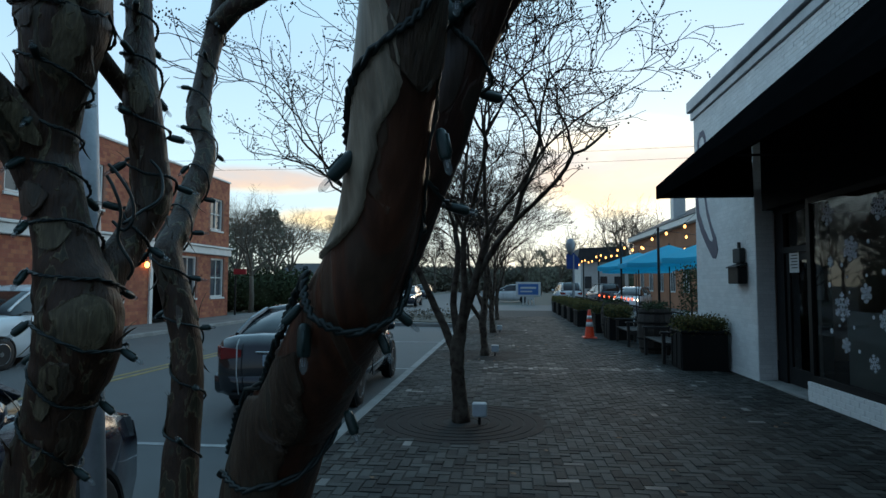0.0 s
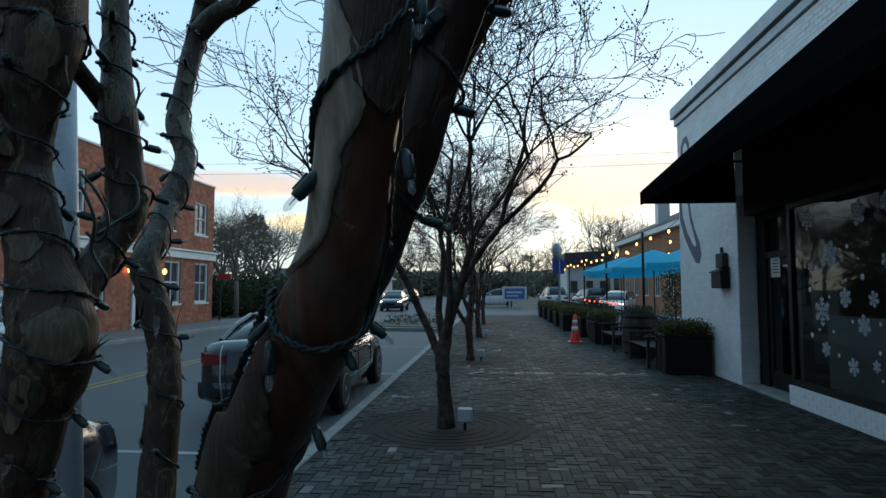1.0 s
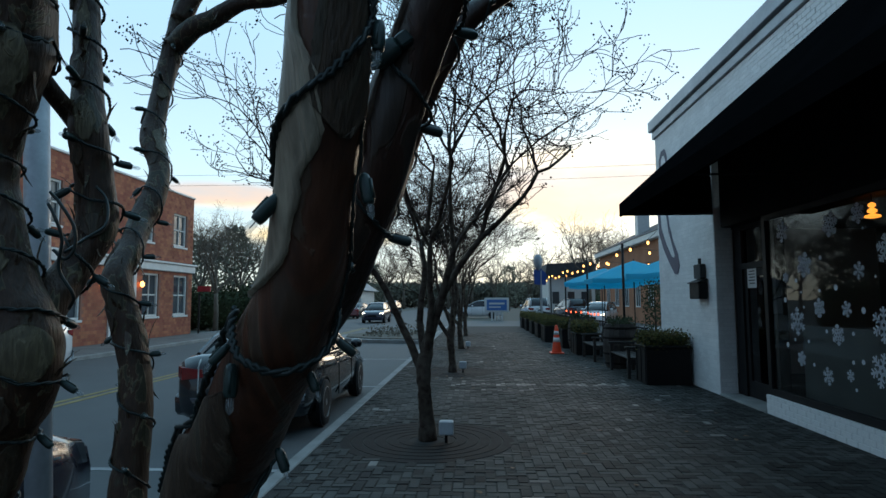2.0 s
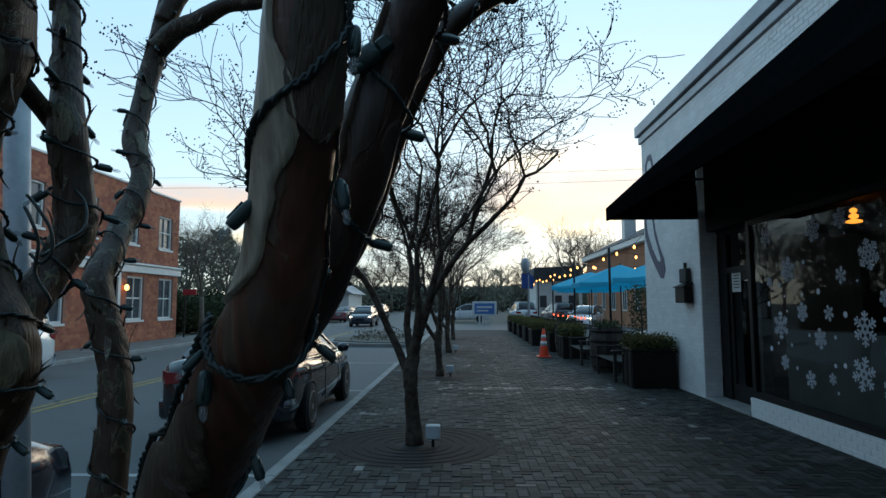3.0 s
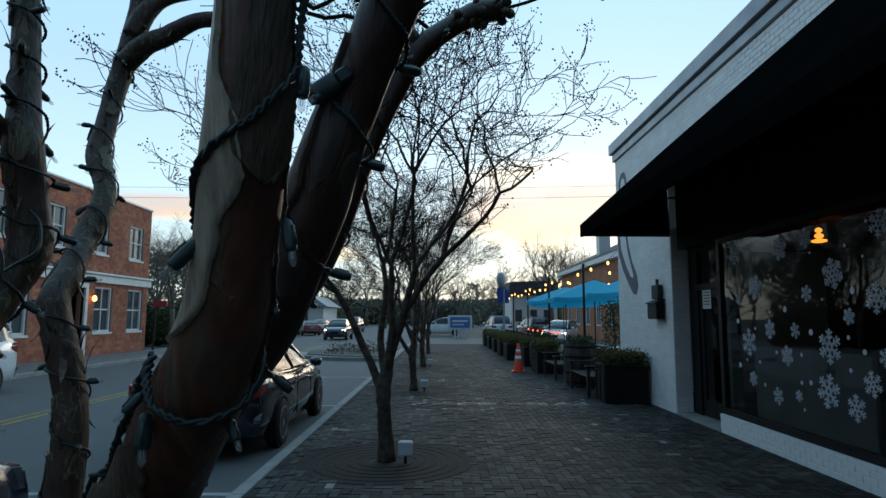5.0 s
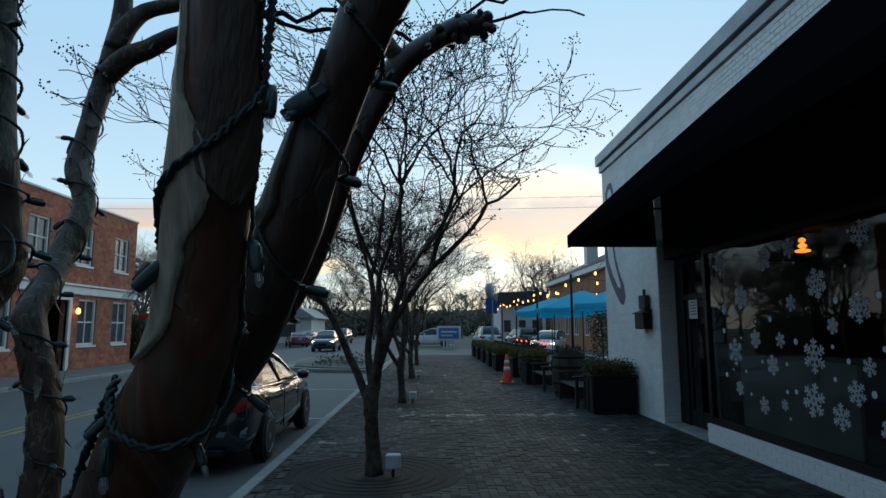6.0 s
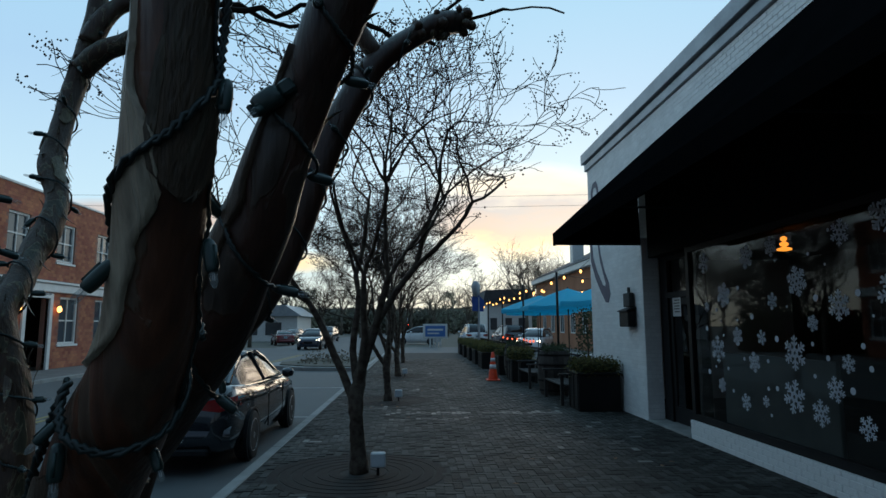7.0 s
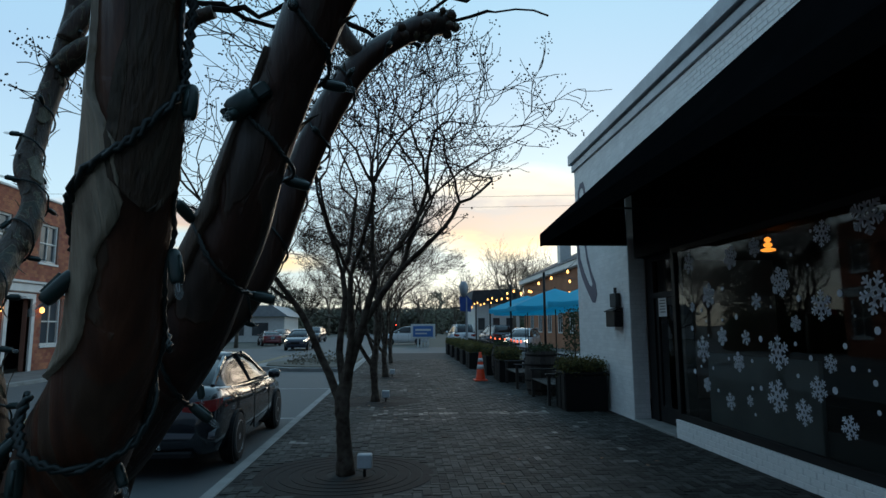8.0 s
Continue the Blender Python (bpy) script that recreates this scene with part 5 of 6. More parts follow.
def planter(x0, x1, y0, y1, h, hedge, seed, label="black planter box with a clipped evergreen shrub", leaf=None):
    cx, cy = (x0 + x1) / 2, (y0 + y1) / 2
    p = thing("planter", label, "planter", (cx, cy, -0.005), "planters along the patio")
    a, b = (x1 - x0) / 2, (y1 - y0) / 2
    part("box", MB().cbox(-a, a, -b, b, 0, h, 0.012), planter_m, p)
    part("rim", MB().cbox(-a - 0.02, a + 0.02, -b - 0.02, b + 0.02, h, h + 0.05, 0.012), planter_m, p)
    for s in (-0.5, 0, 0.5):
        part("batten", MB().cbox(-a - 0.015, -a + 0.01, b * 1.6 * s - 0.03, b * 1.6 * s + 0.03, 0.04, h - 0.02, 0.004), planter_m, p)
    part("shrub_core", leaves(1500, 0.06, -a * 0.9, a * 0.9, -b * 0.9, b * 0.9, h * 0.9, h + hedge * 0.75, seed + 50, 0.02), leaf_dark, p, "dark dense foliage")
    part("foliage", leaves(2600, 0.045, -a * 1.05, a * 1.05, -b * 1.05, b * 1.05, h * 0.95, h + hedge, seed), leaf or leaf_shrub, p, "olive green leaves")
    return p


planter(3.36, 4.22, 12.15, 12.95, 0.72, 0.3, 1)
planter(3.05, 3.75, 18.6, 19.7, 0.62, 0.4, 2)
planter(3.0, 3.7, 21.2, 22.6, 0.62, 0.4, 3)
for i, yy in enumerate((24.4, 27.2, 30.2, 33.4, 36.6)):
    planter(2.75, 3.6, yy, yy + 1.5, 0.6, 0.38, 10 + i)


def bench(x, y):
    b = thing("bench", "dark weathered slatted wooden bench beside the planters", "bench", (x, y, -0.005), "benches along the patio")
    for k in range(4):
        part("seat_slat", MB().cbox(-0.27 + 0.135 * k, -0.155 + 0.135 * k, -0.85, 0.85, 0.42, 0.45, 0.006), wood_m, b)
    for k in range(4):
        part("back_slat", MB().cbox(0.28 + 0.02 * k, 0.30 + 0.02 * k, -0.85, 0.85, 0.52 + 0.105 * k, 0.605 + 0.105 * k, 0.006), wood_m, b)
    for s in (-0.82, 0.82):
        part("leg", MB().cbox(-0.28, -0.21, s - 0.035, s + 0.035, 0, 0.64, 0.008), wood_m, b)
        part("leg", MB().prism([(0.22, 0), (0.29, 0), (0.30, 0.45), (0.40, 0.95), (0.34, 0.95), (0.24, 0.45)], s - 0.035, s + 0.035, "y"), wood_m, b)
        part("armrest", MB().cbox(-0.32, 0.30, s - 0.05, s + 0.05, 0.64, 0.68, 0.01), wood_m, b)
        part("side_rail", MB().cbox(-0.24, 0.26, s - 0.025, s + 0.025, 0.34, 0.41, 0.006), wood_m, b)


bench(3.5, 13.95)
bench(3.45, 17.4)
stave_m = mat("weathered_barrel_stave", (0.055, 0.045, 0.038), 0.8, (0.038, 0.03, 0.026), 5, 0.4, 50, vary=0.25)
for bx_, by_ in ((3.62, 15.35), (3.5, 20.4)):
    br = thing("barrel_planter", "weathered wooden barrel planter with iron hoops", "planter", (bx_, by_, -0.005), "barrel planters")
    for k in range(20):
        w0, w1 = 2 * math.pi * k / 20 + 0.01, 2 * math.pi * (k + 1) / 20 - 0.01
        rows = []
        for h, r in ((0, 0.36), (0.3, 0.425), (0.55, 0.44), (0.8, 0.425), (1.08, 0.365)):
            rows.append([(r * math.cos(w0), r * math.sin(w0), h), (r * math.cos(w1), r * math.sin(w1), h), ((r - 0.03) * math.cos(w1), (r - 0.03) * math.sin(w1), h), ((r - 0.03) * math.cos(w0), (r - 0.03) * math.sin(w0), h)])
        part("stave", MB().quad_strip(rows), stave_m, br)
    for h, r in ((0.12, 0.39), (0.36, 0.434), (0.74, 0.432), (0.98, 0.392)):
        part("hoop", MB().lathe([(r + 0.006, h - 0.025), (r + 0.009, h), (r + 0.006, h + 0.025), (r - 0.004, h + 0.025), (r - 0.004, h - 0.025)], 24), iron, br)
    part("soil", MB().lathe([(0.34, 1.0), (0.34, 1.02), (0.01, 1.04)], 16), soil, br)
    part("foliage", leaves(500, 0.06, -0.3, 0.3, -0.3, 0.3, 1.02, 1.2, int(by_), 0.15), leaf_dark, br, "low dark leaves")

cone = thing("traffic_cone", "orange traffic cone with two pale collars", "traffic cone", (2.54, 19.27, 0.0))
part("base", MB().cbox(-0.21, 0.21, -0.21, 0.21, 0, 0.045, 0.012), cone_m, cone)
part("body", MB().lathe([(0.155, 0.045), (0.15, 0.07), (0.045, 0.86), (0.03, 0.885), (0.012, 0.885)], 20), cone_m, cone, "", True)
part("collar", MB().lathe([(0.1135, 0.36), (0.1145, 0.36), (0.095, 0.50), (0.094, 0.50)], 20), cone_w, cone, "white reflective collar", True)
part("collar", MB().lathe([(0.0835, 0.59), (0.0845, 0.59), (0.0695, 0.70), (0.0685, 0.70)], 20), cone_w, cone, "white reflective collar", True)


def umbrella(x, y, r, z0, z1, rz):
    u = thing("patio_umbrella", "open bright blue cloth patio umbrella", "umbrella", (x, y, -0.005), "patio umbrellas", "", rz)
    rings = []
    for f, z in ((0.02, z1), (0.35, z1 - (z1 - z0) * 0.30), (0.7, z1 - (z1 - z0) * 0.66), (1.0, z0), (1.0, z0 - 0.16), (0.985, z0 - 0.16), (0.985, z0 - 0.02), (0.68, z0 + (z1 - z0) * 0.32), (0.02, z1 - 0.03)):
        ring = []
        for k in range(16):
            w = 2 * math.pi * k / 16
            rr = r * f * (1.0 if k % 2 == 0 else 0.93)
            ring.append((rr * math.cos(w), rr * math.sin(w), z - (0.0 if k % 2 == 0 else 0.03 * f)))
        rings.append(ring)
    part("canopy", MB().quad_strip(rings), blue_cloth, u)
    part("pole", MB().tube([(0, 0, 0.05), (0, 0, z1 + 0.06)], 0.022, 10), black_m, u, "", True)
    part("base", MB().lathe([(0.28, 0), (0.28, 0.04), (0.05, 0.08), (0.03, 0.2)], 16), black_m, u)
    for k in range(8):
        w = 2 * math.pi * k / 8
        part("rib", MB().tube([(0.03, 0, z1 - 0.06), (r * 0.97 * math.cos(w), r * 0.97 * math.sin(w), z0 - 0.02)], 0.008, 4), black_m, u)


umbrella(6.0, 17.6, 1.75, 2.42, 3.02, 10)
umbrella(5.6, 21.6, 1.75, 2.42, 3.05, 25)
umbrella(5.4, 25.6, 1.7, 2.42, 3.0, 5)
umbrella(6.2, 30.0, 1.7, 2.42, 3.0, 15)
tagged(part("patio_floor", MB().box(4.9, 14, 14.2, 39.5, -0.3, -0.005), concrete), "concrete patio floor", "floor", kind="structure")

POSTS = [(4.0, 16.5), (4.0, 21.8), (4.0, 27.1), (4.0, 32.4), (4.0, 37.7)]
for x, y in POSTS:
    p = thing("light_post", "slender black metal post carrying string lights", "post", (x, y, -0.012), "string light posts")
    part("pole", MB().tube([(0, 0, 0), (0, 0, 3.2)], 0.035, 10), black_m, p, "", True)
    part("foot", MB().cbox(-0.12, 0.12, -0.12, 0.12, 0, 0.03, 0.006), black_m, p)
bulb_me = mesh_of("bulb", MB().lathe([(0.008, 0.045), (0.02, 0.03), (0.032, 0.0), (0.03, -0.025), (0.012, -0.045), (0.002, -0.048)], 10), bulb_on, True)
cap_me = mesh_of("socket", MB().lathe([(0.006, 0.09), (0.018, 0.085), (0.02, 0.045), (0.01, 0.042)], 8), black_m, True)
red_me = mesh_of("bulb", MB().lathe([(0.006, 0.04), (0.03, 0.015), (0.03, -0.015), (0.004, -0.045)], 8), bulb_red, True)


def light_string(a, b, n, sag, me, label):
    s = thing("light_string", label, "string lights", (0, 0, 0), "string lights")
    a, b = Vector(a), Vector(b)
    pts = [a.lerp(b, k / 24) - Vector((0, 0, sag * 4 * (k / 24) * (1 - k / 24))) for k in range(25)]
    part("wire", MB().tube(pts, 0.006, 4), black_m, s)
    for k in range(n):
        f = (k + 0.5) / n
        q = a.lerp(b, f) - Vector((0, 0, sag * 4 * f * (1 - f) + 0.09))
        o = new("bulb", me)
        o.parent = s
        o.matrix_basis = Matrix.Translation(q)
        o = new("socket", cap_me)
        o.parent = s
        o.matrix_basis = Matrix.Translation(q)


WARM = "warm lit bulbs on a black wire over the patio"
light_string((4.3, 14.3, 3.3), (4.0, 16.5, 3.15), 2, 0.15, bulb_me, WARM)
for (x, y), (x2, y2) in zip(POSTS, POSTS[1:]):
    light_string((x, y, 3.15), (x2, y2, 3.15), 4, 0.3, bulb_me, WARM)
    light_string((x, y, 3.15), (x + 5.5, y + 4.0, 3.7), 3, 0.3, bulb_me, WARM)
for x, y, x2, y2 in ((3.9, 19.2, 3.9, 21.6), (3.9, 22.0, 3.9, 26.9)):
    light_string((x, y, 1.32), (x2, y2, 1.32), 4, 0.04, red_me, "small red lit bulbs strung along the patio hedge")
rail = thing("patio_fence", "black metal patio fence with slim bars", "fence", (4.0, 0, 0))
for a, b in ((14.4, 16.4), (16.6, 21.7), (21.9, 27.0), (27.2, 32.3), (32.5, 37.6)):
    part("top_rail", MB().cbox(-0.02, 0.02, a, b, 0.98, 1.02, 0.006), black_m, rail)
    part("bottom_rail", MB().cbox(-0.02, 0.02, a, b, 0.12, 0.15, 0.006), black_m, rail)
    k = a + 0.1
    while k < b:
        part("bar", MB().box(-0.008, 0.008, k - 0.008, k + 0.008, 0.0, 0.98), black_m, rail)
        k += 0.16
pot = thing("potted_tree", "thin potted evergreen tree at the wall corner", "potted plant", (4.55, 15.6, -0.005))
part("pot", MB().lathe([(0.2, 0), (0.27, 0.5), (0.3, 0.52), (0.3, 0.56), (0.25, 0.56)], 16), planter_m, pot, "", True)
part("trunk", MB().tube([(0, 0, 0.5), (0.02, 0, 1.1), (0, 0.02, 2.0)], [0.03, 0.025, 0.01], 8), bark_far, pot)
part("foliage", leaves(900, 0.07, -0.28, 0.28, -0.28, 0.28, 0.75, 2.1, 77, 0.2), leaf_dark, pot, "sparse dark leaves")
table_m = mat("pale_table_top", (0.45, 0.46, 0.46), 0.5, (0.38, 0.39, 0.39), 6)
for x, y in ((5.1, 15.6), (5.6, 19.6), (5.5, 23.6)):
    t = thing("patio_table", "pale topped patio table on a black pedestal", "table", (x, y, -0.005), "patio tables")
    part("tabletop", MB().cbox(-0.4, 0.4, -0.6, 0.6, 0.73, 0.76, 0.01), table_m, t)
    part("pedestal", MB().tube([(0, 0, 0), (0, 0, 0.73)], 0.04, 8), black_m, t)
    part("foot", MB().cbox(-0.25, 0.25, -0.3, 0.3, 0, 0.03, 0.01), black_m, t)

# ---- street furniture further on ----
blue_sign = mat("blue_sign_face", (0.06, 0.18, 0.46), 0.5, (0.05, 0.16, 0.42), 4)
sg = thing("board_sign", "white framed board sign with a blue face by the junction", "sign", (1.85, 54.8, -0.14))
part("board", MB().cbox(-1.1, 1.1, -0.12, 0.12, 0.75, 2.05, 0.02), white_trim, sg)
part("blue_face", MB().box(-0.9, 0.9, -0.135, -0.121, 0.92, 1.88), blue_sign, sg, "blue printed face")
part("print_bar", MB().box(-0.7, 0.7, -0.145, -0.136, 1.45, 1.62), white_trim, sg)
part("print_bar", MB().box(-0.7, 0.35, -0.145, -0.136, 1.15, 1.27), white_trim, sg)
for s in (-0.45, -0.15, 0.15, 0.45):
    part("leg", MB().cbox(s - 0.08, s + 0.08, -0.06, 0.06, 0, 0.75, 0.01), white_trim, sg)
sig_g = glow_mat("green_signal_lamp", (0.05, 1.0, 0.45), 6.0)
sig_r = glow_mat("red_signal_lamp", (1.0, 0.06, 0.03), 9.0)


def signal(x, y, z, lamp_m2, label):
    s = thing("traffic_signal", label, "traffic signal", (x, y, -0.14), "traffic signals")
    part("pole", MB().tube([(0, 0.15, 0), (0, 0.15, z + 1.2)], 0.06, 8), galv, s)
    part("housing", MB().cbox(-0.18, 0.18, -0.12, 0.12, z - 0.4, z + 0.65, 0.03), black_m, s)
    part("lamp", MB().lathe([(0.13, -0.15), (0.14, -0.12), (0.001, -0.118)], 14, (0, 0, z + (0.35 if lamp_m2 is sig_r else -0.2)), "y"), lamp_m2, s)


signal(-1.0, 82, 1.75, sig_r, "traffic signal showing red down the road")
signal(-2.2, 60, 3.9, sig_g, "traffic signal showing green over the junction")
banner_m = mat("blue_banner_cloth", (0.03, 0.08, 0.30), 0.8, (0.02, 0.06, 0.24), 3)
bl = thing("banner_pole", "street lamp pole with a blue banner and grey lamp head", "street lamp", (3.55, 33.0, -0.012))
part("pole", MB().tube([(0, 0, 0), (0, 0, 3.3)], [0.07, 0.05], 10), coping_m, bl)
part("banner", MB().prism([(-0.35, 2.55), (0.25, 2.5), (0.3, 3.1), (-0.1, 3.5), (-0.4, 3.3)], -0.04, 0.04, "y"), banner_m, bl, "blue cloth banner")
part("lamp_head", MB().lathe([(0.08, 3.3), (0.22, 3.55), (0.26, 3.9), (0.15, 4.15), (0.02, 4.2)], 12, (-0.15, 0, 0)), coping_m, bl, "grey lamp head", True)
rs = thing("red_sign", "small red sign board by the brick building", "sign", (-14.7, 31.3, 0))
part("board", MB().cbox(-0.1, 0.6, -0.05, 0.05, 2.2, 2.5, 0.01), mat("red_sign_paint", (0.45, 0.03, 0.04), 0.5), rs)
part("post", MB().tube([(0.0, 0, 0), (0.0, 0, 2.1)], 0.05, 8), black_m, rs)
for yy in (23.4, 26.0):
    wl_ = thing("wall_lantern", "lit lantern on the brick wall", "lantern", (-14.95, yy, 2.45), "wall lanterns")
    part("bracket", MB().tube([(-0.04, 0, 0.12), (0.12, 0, 0.2), (0.12, 0, 0.14)], 0.015, 6), black_m, wl_)
    part("globe", MB().lathe([(0.03, 0.14), (0.09, 0.06), (0.09, -0.06), (0.03, -0.12)], 10, (0.12, 0, 0)), bulb_on, wl_, "warm lit globe", True)

# ---- buildings behind the patio ----
roof_dark = mat("dark_roof_shingle", (0.05, 0.052, 0.058), 0.85, (0.07, 0.07, 0.075), 2, 0.4, 20)
hall = thing("brick_hall", "long brick building with a pale eave and a chimney behind the patio", "building", kind="structure")
HX = 12.6
part("wall", MB().box(HX, 24, 38, 62, -0.14, 5.9), mat("orange_brick", (0.36, 0.15, 0.075), 0.85, (0.29, 0.12, 0.06), 0.8, 0.4, 12), hall)
part("eave", MB().cbox(HX - 0.45, HX + 0.1, 37.6, 62.4, 5.9, 6.35, 0.04), white_trim, hall)
part("roof", MB().prism([(HX - 0.5, 6.36), (18.3, 9.3), (24.5, 6.36)], 37.6, 62.4, "y"), roof_dark, hall)
part("chimney", MB().cbox(13.9, 14.9, 52, 53, 6.5, 9.2, 0.03).cbox(13.8, 15.0, 51.9, 53.1, 9.2, 9.45, 0.03), white_trim, hall)
for yy in (40, 43.5, 47, 50.5, 54, 57.5):
    w = part("window", MB().box(HX - 0.03, HX + 0.05, yy, yy + 1.1, 1.2, 3.4), window_m, hall)
    part("window_frame", MB().box(HX - 0.06, HX - 0.03, yy - 0.1, yy, 1.1, 3.5).box(HX - 0.06, HX - 0.03, yy + 1.1, yy + 1.2, 1.1, 3.5).box(HX - 0.06, HX - 0.03, yy, yy + 1.1, 3.4, 3.5).box(HX - 0.06, HX - 0.03, yy, yy + 1.1, 1.1, 1.2).box(HX - 0.06, HX - 0.03, yy + 0.52, yy + 0.58, 1.2, 3.4), white_trim, w)
hs_ = thing("far_house", "white house with a dark gabled roof far off", "house", (11.0, 72, -0.14), kind="structure")
part("wall", MB().box(-2.4, 3, 0, 8, 0, 4.6), white_trim, hs_)
part("roof", MB().prism([(-2.9, 4.5), (-2.6, 6.1), (2.9, 6.3), (3.4, 4.5)], -0.4, 8.4, "y"), roof_dark, hs_)
for xx in (-1.6, 0.2, 1.8):
    part("window", MB().box(xx - 0.4, xx + 0.4, -0.05, 0.02, 1.4, 2.8), window_m, hs_)
sh = thing("far_shop", "low pale building beyond the junction", "building", (-24, 78, -0.14), kind="structure")
part("wall", MB().box(-6, 9, 0, 10, 0, 3.2), white_trim, sh)
part("roof", MB().prism([(-6.6, 3.2), (-4.5, 4.6), (7.5, 4.6), (9.6, 3.2)], -0.6, 10.6, "y"), coping_m, sh)
for xx in (-4, -1, 2, 5):
    part("window", MB().box(xx, xx + 2.0, -0.06, 0.02, 0.8, 2.4), window_m, sh)

# ---- hedges and far woods ----
def hedge(x0, x1, y0, y1, h, n, seed, label, size=0.20, m=None):
    hd = thing("hedge", label, "hedge", ((x0 + x1) / 2, (y0 + y1) / 2, -0.14), "", "stuff")
    a, b = (x1 - x0) / 2, (y1 - y0) / 2
    rng = random.Random(seed)
    # Solid lumps added inside the leaves to block light from behind.
    core = MB()
    x = -a
    while x < a:
        r = h * rng.uniform(0.36, 0.46)
        core.lathe([(0.01, 0), (r * 0.95, h * 0.1), (r * 1.05, h * 0.4), (r * 0.8, h * 0.7), (r * 0.35, h * rng.uniform(0.82, 0.92)), (0.01, h * 0.92)], 9, (x, rng.uniform(-0.2, 0.2) * b, 0))
        x += r * 0.9
    part("hedge_core", core, m or leaf_dark, hd, "solid core added to keep light from showing through", True)
    part("foliage", leaves(n, size, -a, a, -b, b, 0.0, h, seed, 0.7), m or leaf_dark, hd)


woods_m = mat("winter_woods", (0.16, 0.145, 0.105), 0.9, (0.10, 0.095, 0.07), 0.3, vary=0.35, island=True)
hedge(-26, -13.0, 37, 40, 2.5, 9000, 91, "dark evergreen hedge beyond the brick building")
hedge(-5.2, -2.6, 27, 31.4, 0.30, 700, 92, "low dry shrubs on the kerbed island", 0.12, twig_far)
hedge(14, 40, 84, 90, 2.6, 4000, 93, "dark hedge far beyond the junction")
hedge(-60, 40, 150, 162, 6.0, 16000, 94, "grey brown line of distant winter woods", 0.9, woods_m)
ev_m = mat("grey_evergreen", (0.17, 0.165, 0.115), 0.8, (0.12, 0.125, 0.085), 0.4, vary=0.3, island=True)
for i, (x, y, h, r) in enumerate(((-20.5, 50, 8.2, 2.6), (-25, 54, 7.5, 3.0), (-30, 60, 9, 3.2), (-16.0, 92, 7.5, 3.5), (6, 110, 8, 4), (18, 105, 9, 4))):
    rng = random.Random(300 + i)
    t = thing("evergreen_tree", "grey green evergreen tree far off", "tree", (x, y, -0.14), "far evergreens")
    part("trunk", MB().tube([(0, 0, 0), (0, 0, h * 0.8)], [0.16, 0.05], 8), bark_red, t)
    mb = MB()
    for _ in range(1300):
        f = rng.random() ** 0.8
        rr = r * (0.35 + 0.65 * math.sin(math.pi * (0.15 + 0.85 * f) ** 0.8)) * rng.random() ** 0.45 * (0.8 + 0.4 * noise.noise(Vector((f * 5, i, 0))))
        w = rng.uniform(0, 6.283)
        p = Vector((rr * math.cos(w), rr * math.sin(w), h * (0.12 + 0.88 * f)))
        a = Vector((rng.gauss(0, 1), rng.gauss(0, 1), rng.gauss(0, 1))).normalized()
        b = a.orthogonal().normalized() * 0.10
        a = a * 0.34
        k = len(mb.v)
        mb.v += [tuple(p), tuple(p + a * 0.5 + b), tuple(p + a), tuple(p + a * 0.5 - b)]
        mb.f.append((k, k + 1, k + 2, k + 3))
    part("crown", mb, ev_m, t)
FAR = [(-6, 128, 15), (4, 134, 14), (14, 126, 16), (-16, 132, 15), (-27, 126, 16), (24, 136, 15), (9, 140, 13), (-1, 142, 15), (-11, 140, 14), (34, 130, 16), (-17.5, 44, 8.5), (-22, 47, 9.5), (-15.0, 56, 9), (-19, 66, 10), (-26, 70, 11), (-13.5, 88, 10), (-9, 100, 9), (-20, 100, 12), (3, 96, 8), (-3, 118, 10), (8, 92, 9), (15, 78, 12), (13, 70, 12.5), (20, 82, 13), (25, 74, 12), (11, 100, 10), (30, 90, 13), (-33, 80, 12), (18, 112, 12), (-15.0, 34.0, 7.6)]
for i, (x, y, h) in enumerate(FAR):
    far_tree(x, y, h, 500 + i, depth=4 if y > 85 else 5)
# overhead cables across the road
for k, z in enumerate((8.2, 7.6)):
    c = tagged(part("overhead_cable", MB().tube([(-60, 46 + k, z + 4.2), (-30, 45 + k, z + 3.3), (0, 44 + k, z + 3), (40, 43 + k, z + 3.8)], 0.012, 5), black_m), "thin black overhead cable across the road", "cable", "overhead cables")

for x in (-60, 40):
    up = thing("utility_pole", "wooden utility pole carrying overhead cables", "utility pole", (x, 46.5 if x < 0 else 43.5, -0.14), "utility poles")
    part("pole", MB().tube([(0, 0, 0), (0, 0, 13)], [0.16, 0.11], 10), bark_red, up)
    part("cross_arm", MB().cbox(-0.06, 0.06, -1.2, 1.2, 11.6, 11.75, 0.01), bark_red, up)

# ---- pieces: wall bricks and pavers ----
bricks = []
brick_face(bricks, 4.6, 9.24, 0.0, 0.27, WX, 0.008)
brick_face(bricks, 4.6, 14.2, 4.70, 5.45, WX, 0.008)
brick_face(bricks, 10.94, 14.2, 0.0, 4.69, WX, 0.006)
sills = [b for b in bricks if b[5] <= 0.3 and b[3] < 9.3]
upper = [b for b in bricks if b[4] >= 4.7]
lower = [b for b in bricks if b not in sills and b[4] < 4.7]
brick_one = {}


def brick_piece(b, parent):
    key = (round(b[3] - b[2], 2), round(b[5] - b[4], 3))
    if key not in brick_one:
        w, h = key
        brick_one[key] = mesh_of("brick", MB().cbox(-0.009, 0.012, 0, w, 0, h, 0.003), white_brick)
    o = new("brick", brick_one[key])
    o.parent = parent
    o.matrix_basis = Matrix.Translation((b[0] + 0.009, b[2], b[4]))


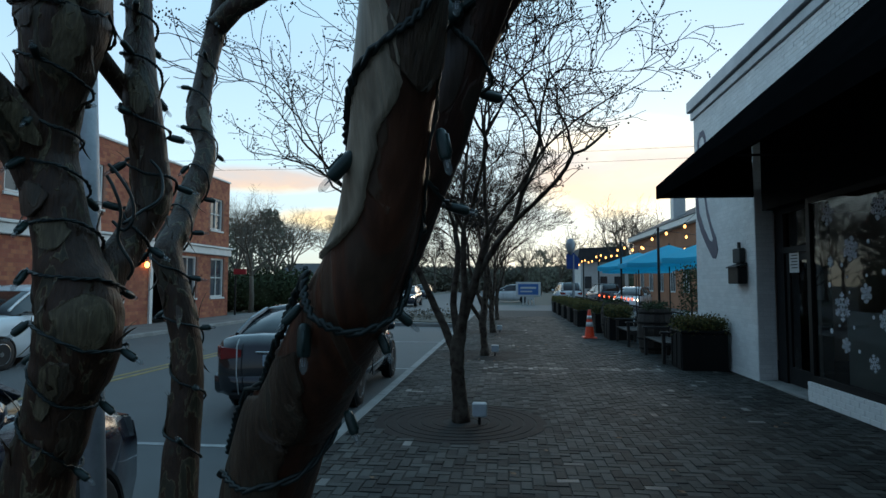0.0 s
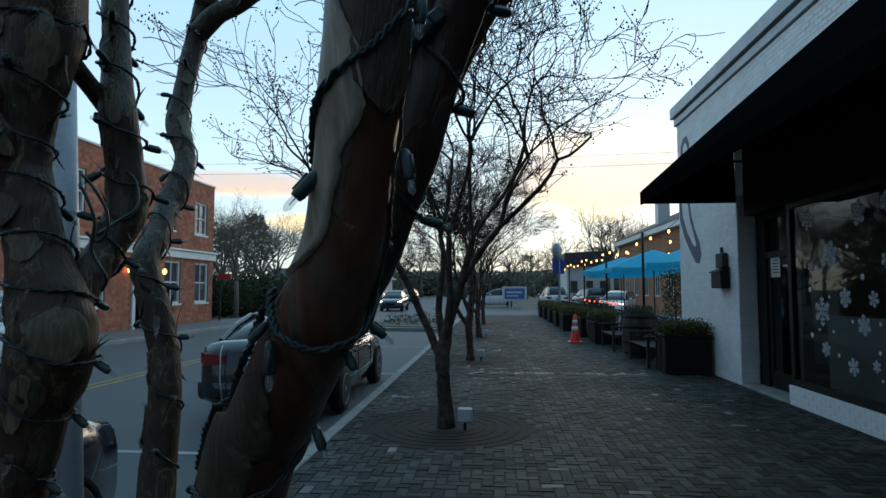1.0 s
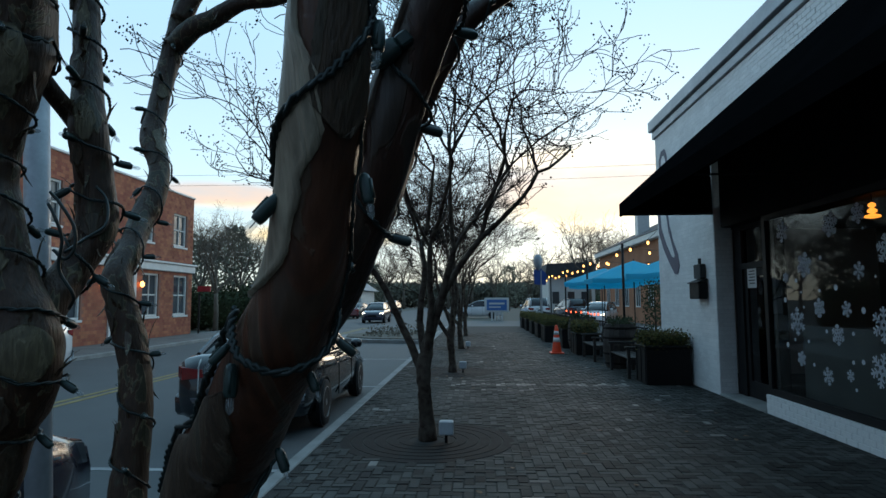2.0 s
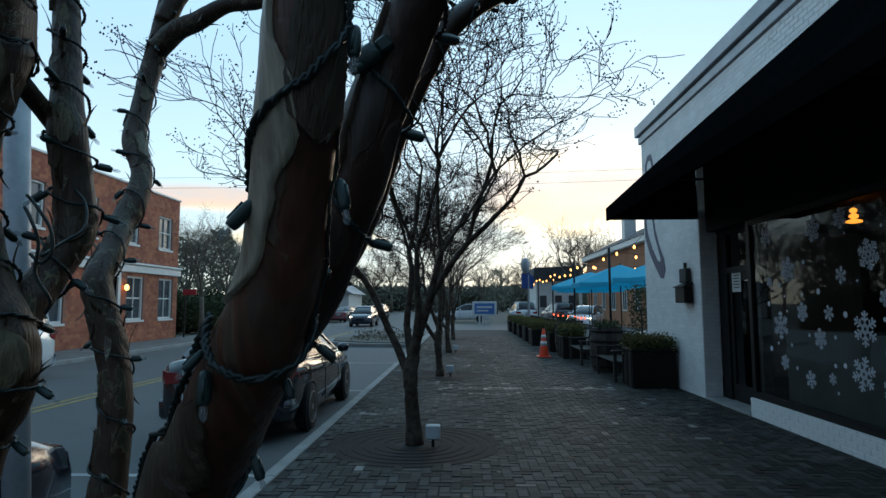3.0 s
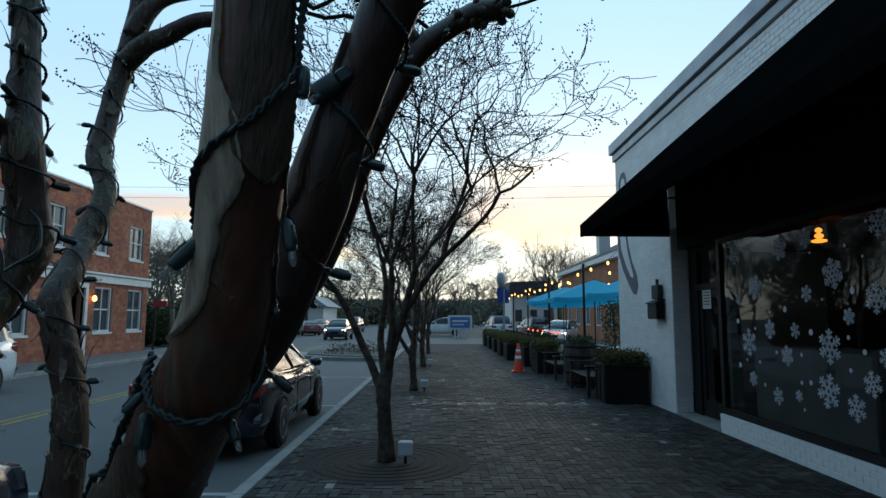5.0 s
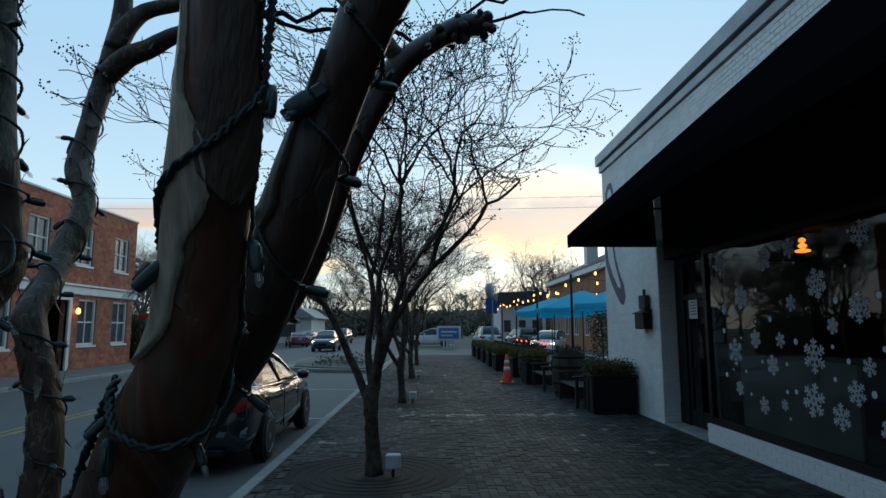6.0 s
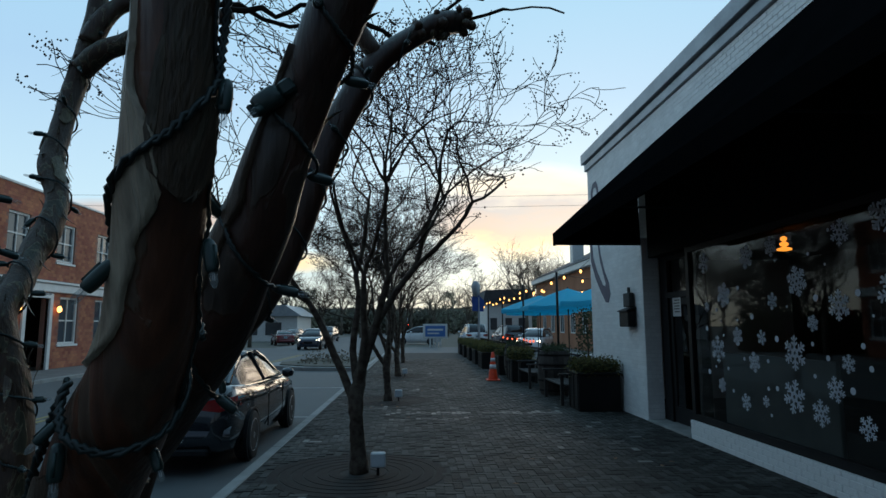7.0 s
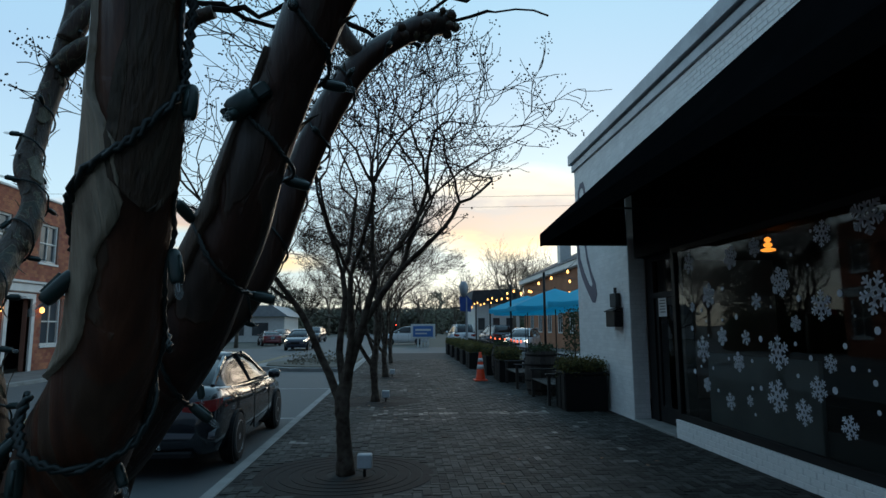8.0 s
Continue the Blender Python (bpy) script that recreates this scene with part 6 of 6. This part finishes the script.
for b in sills:
    brick_piece(b, sill_wall)
near_up = sorted(upper, key=lambda b: b[2])[:170]
for b in near_up:
    brick_piece(b, wall_n)
rest = MB()
for b in lower + [b for b in upper if b not in near_up]:
    rest.box(*b)
tagged(part("brickwork", rest, white_brick, wall_n), kind="stuff")
# return of the pier, one brick deep, in courses
ret = MB()
for k in range(61):
    z = k * 0.075
    for a, b in (((4.295, 4.495), (4.505, 4.59)) if k % 2 else ((4.295, 4.385), (4.395, 4.59))):
        ret.box(a, b, 10.922, 10.94, z, z + 0.065)
tagged(part("brickwork", ret, white_brick, wall_n), kind="stuff")
# bricks of the building across the road
far_b = MB()
row, z = 0, 0.02
while z < 7.05:
    y = 8.0 - 0.11 * (row % 2)
    while y < 31:
        yb = min(y + 0.205, 31)
        mid = 0.5 * (y + yb)
        if yb - y > 0.04 and not any(h[0] - 0.12 < mid < h[1] + 0.12 and h[2] - 0.05 < z + 0.03 < h[3] for h in HOLES + [DOOR]) and not 3.08 < z < 3.6:
            d = random.uniform(0.004, 0.008)
            i = len(far_b.v)
            far_b.v += [(BX + d, y, z), (BX + d, yb, z), (BX + d, yb, z + 0.125), (BX + d, y, z + 0.125), (BX, y, z), (BX, yb, z), (BX, yb, z + 0.125), (BX, y, z + 0.125)]
            far_b.f += [(i, i + 1, i + 2, i + 3), (i + 3, i + 2, i + 6, i + 7), (i, i + 4, i + 5, i + 1)]
        y += 0.215
    z += 0.135
    row += 1
tagged(part("brickwork", far_b, red_brick, bb), kind="stuff")

# herringbone pavers, 100 by 200 mm
PW = 0.1
paver_me = [mesh_of("paver", MB().cbox(0.0035, 0.1965, 0.0035, 0.0965, -0.03, 0, 0.0045), paver), mesh_of("paver", MB().cbox(0.0035, 0.0965, 0.0035, 0.1965, -0.03, 0, 0.0045), paver)]
field = MB()
pale_row = MB()
rngp = random.Random(3)
near_n = 0


def free(x, y):
    return all((x - gx0) ** 2 + (y - gy0) ** 2 > 1.06 ** 2 for gx0, gy0 in GRATES)


cells = []
for j in range(-40, 320):
    for i in range(-19, 43):
        k = (i - j) % 4
        if k == 0:
            cells.append((i, j, 0))
        elif k == 3:
            cells.append((i, j, 1))
for i, j, up in cells:
    # lying pavers start at k = 0 and cover i, i + 1; standing ones start at k = 3 and cover j, j + 1
    x, y = i * PW, j * PW
    w, h = (0.1, 0.2) if up else (0.2, 0.1)
    if x < -1.82 or x + w > 4.30 and (y < 9.24 or y > 10.6) or x + w > 4.4 or not free(x + w / 2, y + h / 2):
        continue
    dz = rngp.gauss(0, 0.0015)
    tilt = (rngp.gauss(0, 0.6), rngp.gauss(0, 0.6))
    if 5.2 < y < 8.4 and 0.6 < x < 2.9 and near_n < 300:
        near_n += 1
        o = new("paver", paver_me[up])
        o.parent = pave
        o.matrix_basis = pose(x, y, dz, tilt[0], tilt[1], 0)
    else:
        a, b = math.tan(radians(tilt[0])), math.tan(radians(tilt[1]))
        g_, c_ = 0.0035, 0.0045
        # Pale bands across the pavement: wear, and bright reflections put into the colour.
        fld = pale_row if (12.0 <= y < 12.3 and -0.6 < x < 3.1 or 11.3 <= y < 11.5 and -0.6 < x < 1.2) and rngp.random() < 0.6 or rngp.random() < 0.012 else field
        n = len(fld.v)
        for q, zz in ((0, -0.03), (c_, 0.0)):
            for sx, sy in ((x + g_ + q, y + g_ + q), (x + w - g_ - q, y + g_ + q), (x + w - g_ - q, y + h - g_ - q), (x + g_ + q, y + h - g_ - q)):
                fld.v.append((sx, sy, zz + dz + (a * (sy - y) - b * (sx - x))))
        fld.f += [(n + 4, n + 5, n + 6, n + 7), (n, n + 1, n + 5, n + 4), (n + 1, n + 2, n + 6, n + 5), (n + 2, n + 3, n + 7, n + 6), (n + 3, n, n + 4, n + 7)]
tagged(part("paver_field", field, paver_i, pave), kind="stuff")
tagged(part("worn_paver_field", pale_row, paver_pale, pave, "paler worn clay pavers, bright reflections put into the colour of the bands"), kind="stuff")
# a few dry leaves on the pavers
leaf_dry = mat("dry_leaf", (0.22, 0.13, 0.07), 0.8, (0.16, 0.10, 0.06), 20)
lm = mesh_of("fallen_leaf", MB().quad_strip([[(-0.01, 0, 0.002), (0.0, 0, 0.006), (0.01, 0, 0.002)], [(-0.026, 0.03, 0.008), (0, 0.03, 0.003), (0.026, 0.03, 0.010)], [(-0.003, 0.07, 0.012), (0, 0.07, 0.006), (0.003, 0.07, 0.012)]], False, False), leaf_dry)
for k in range(46):
    o = new("fallen_leaf", lm)
    x, y = rngp.uniform(-1.6, 3.6), rngp.uniform(5, 20)
    o.matrix_basis = pose(x, y, 0.006, 0, 0, rngp.uniform(0, 360))
    tagged(o, "small dry brown leaf lying on the brick pavement", "leaf", "fallen leaves")
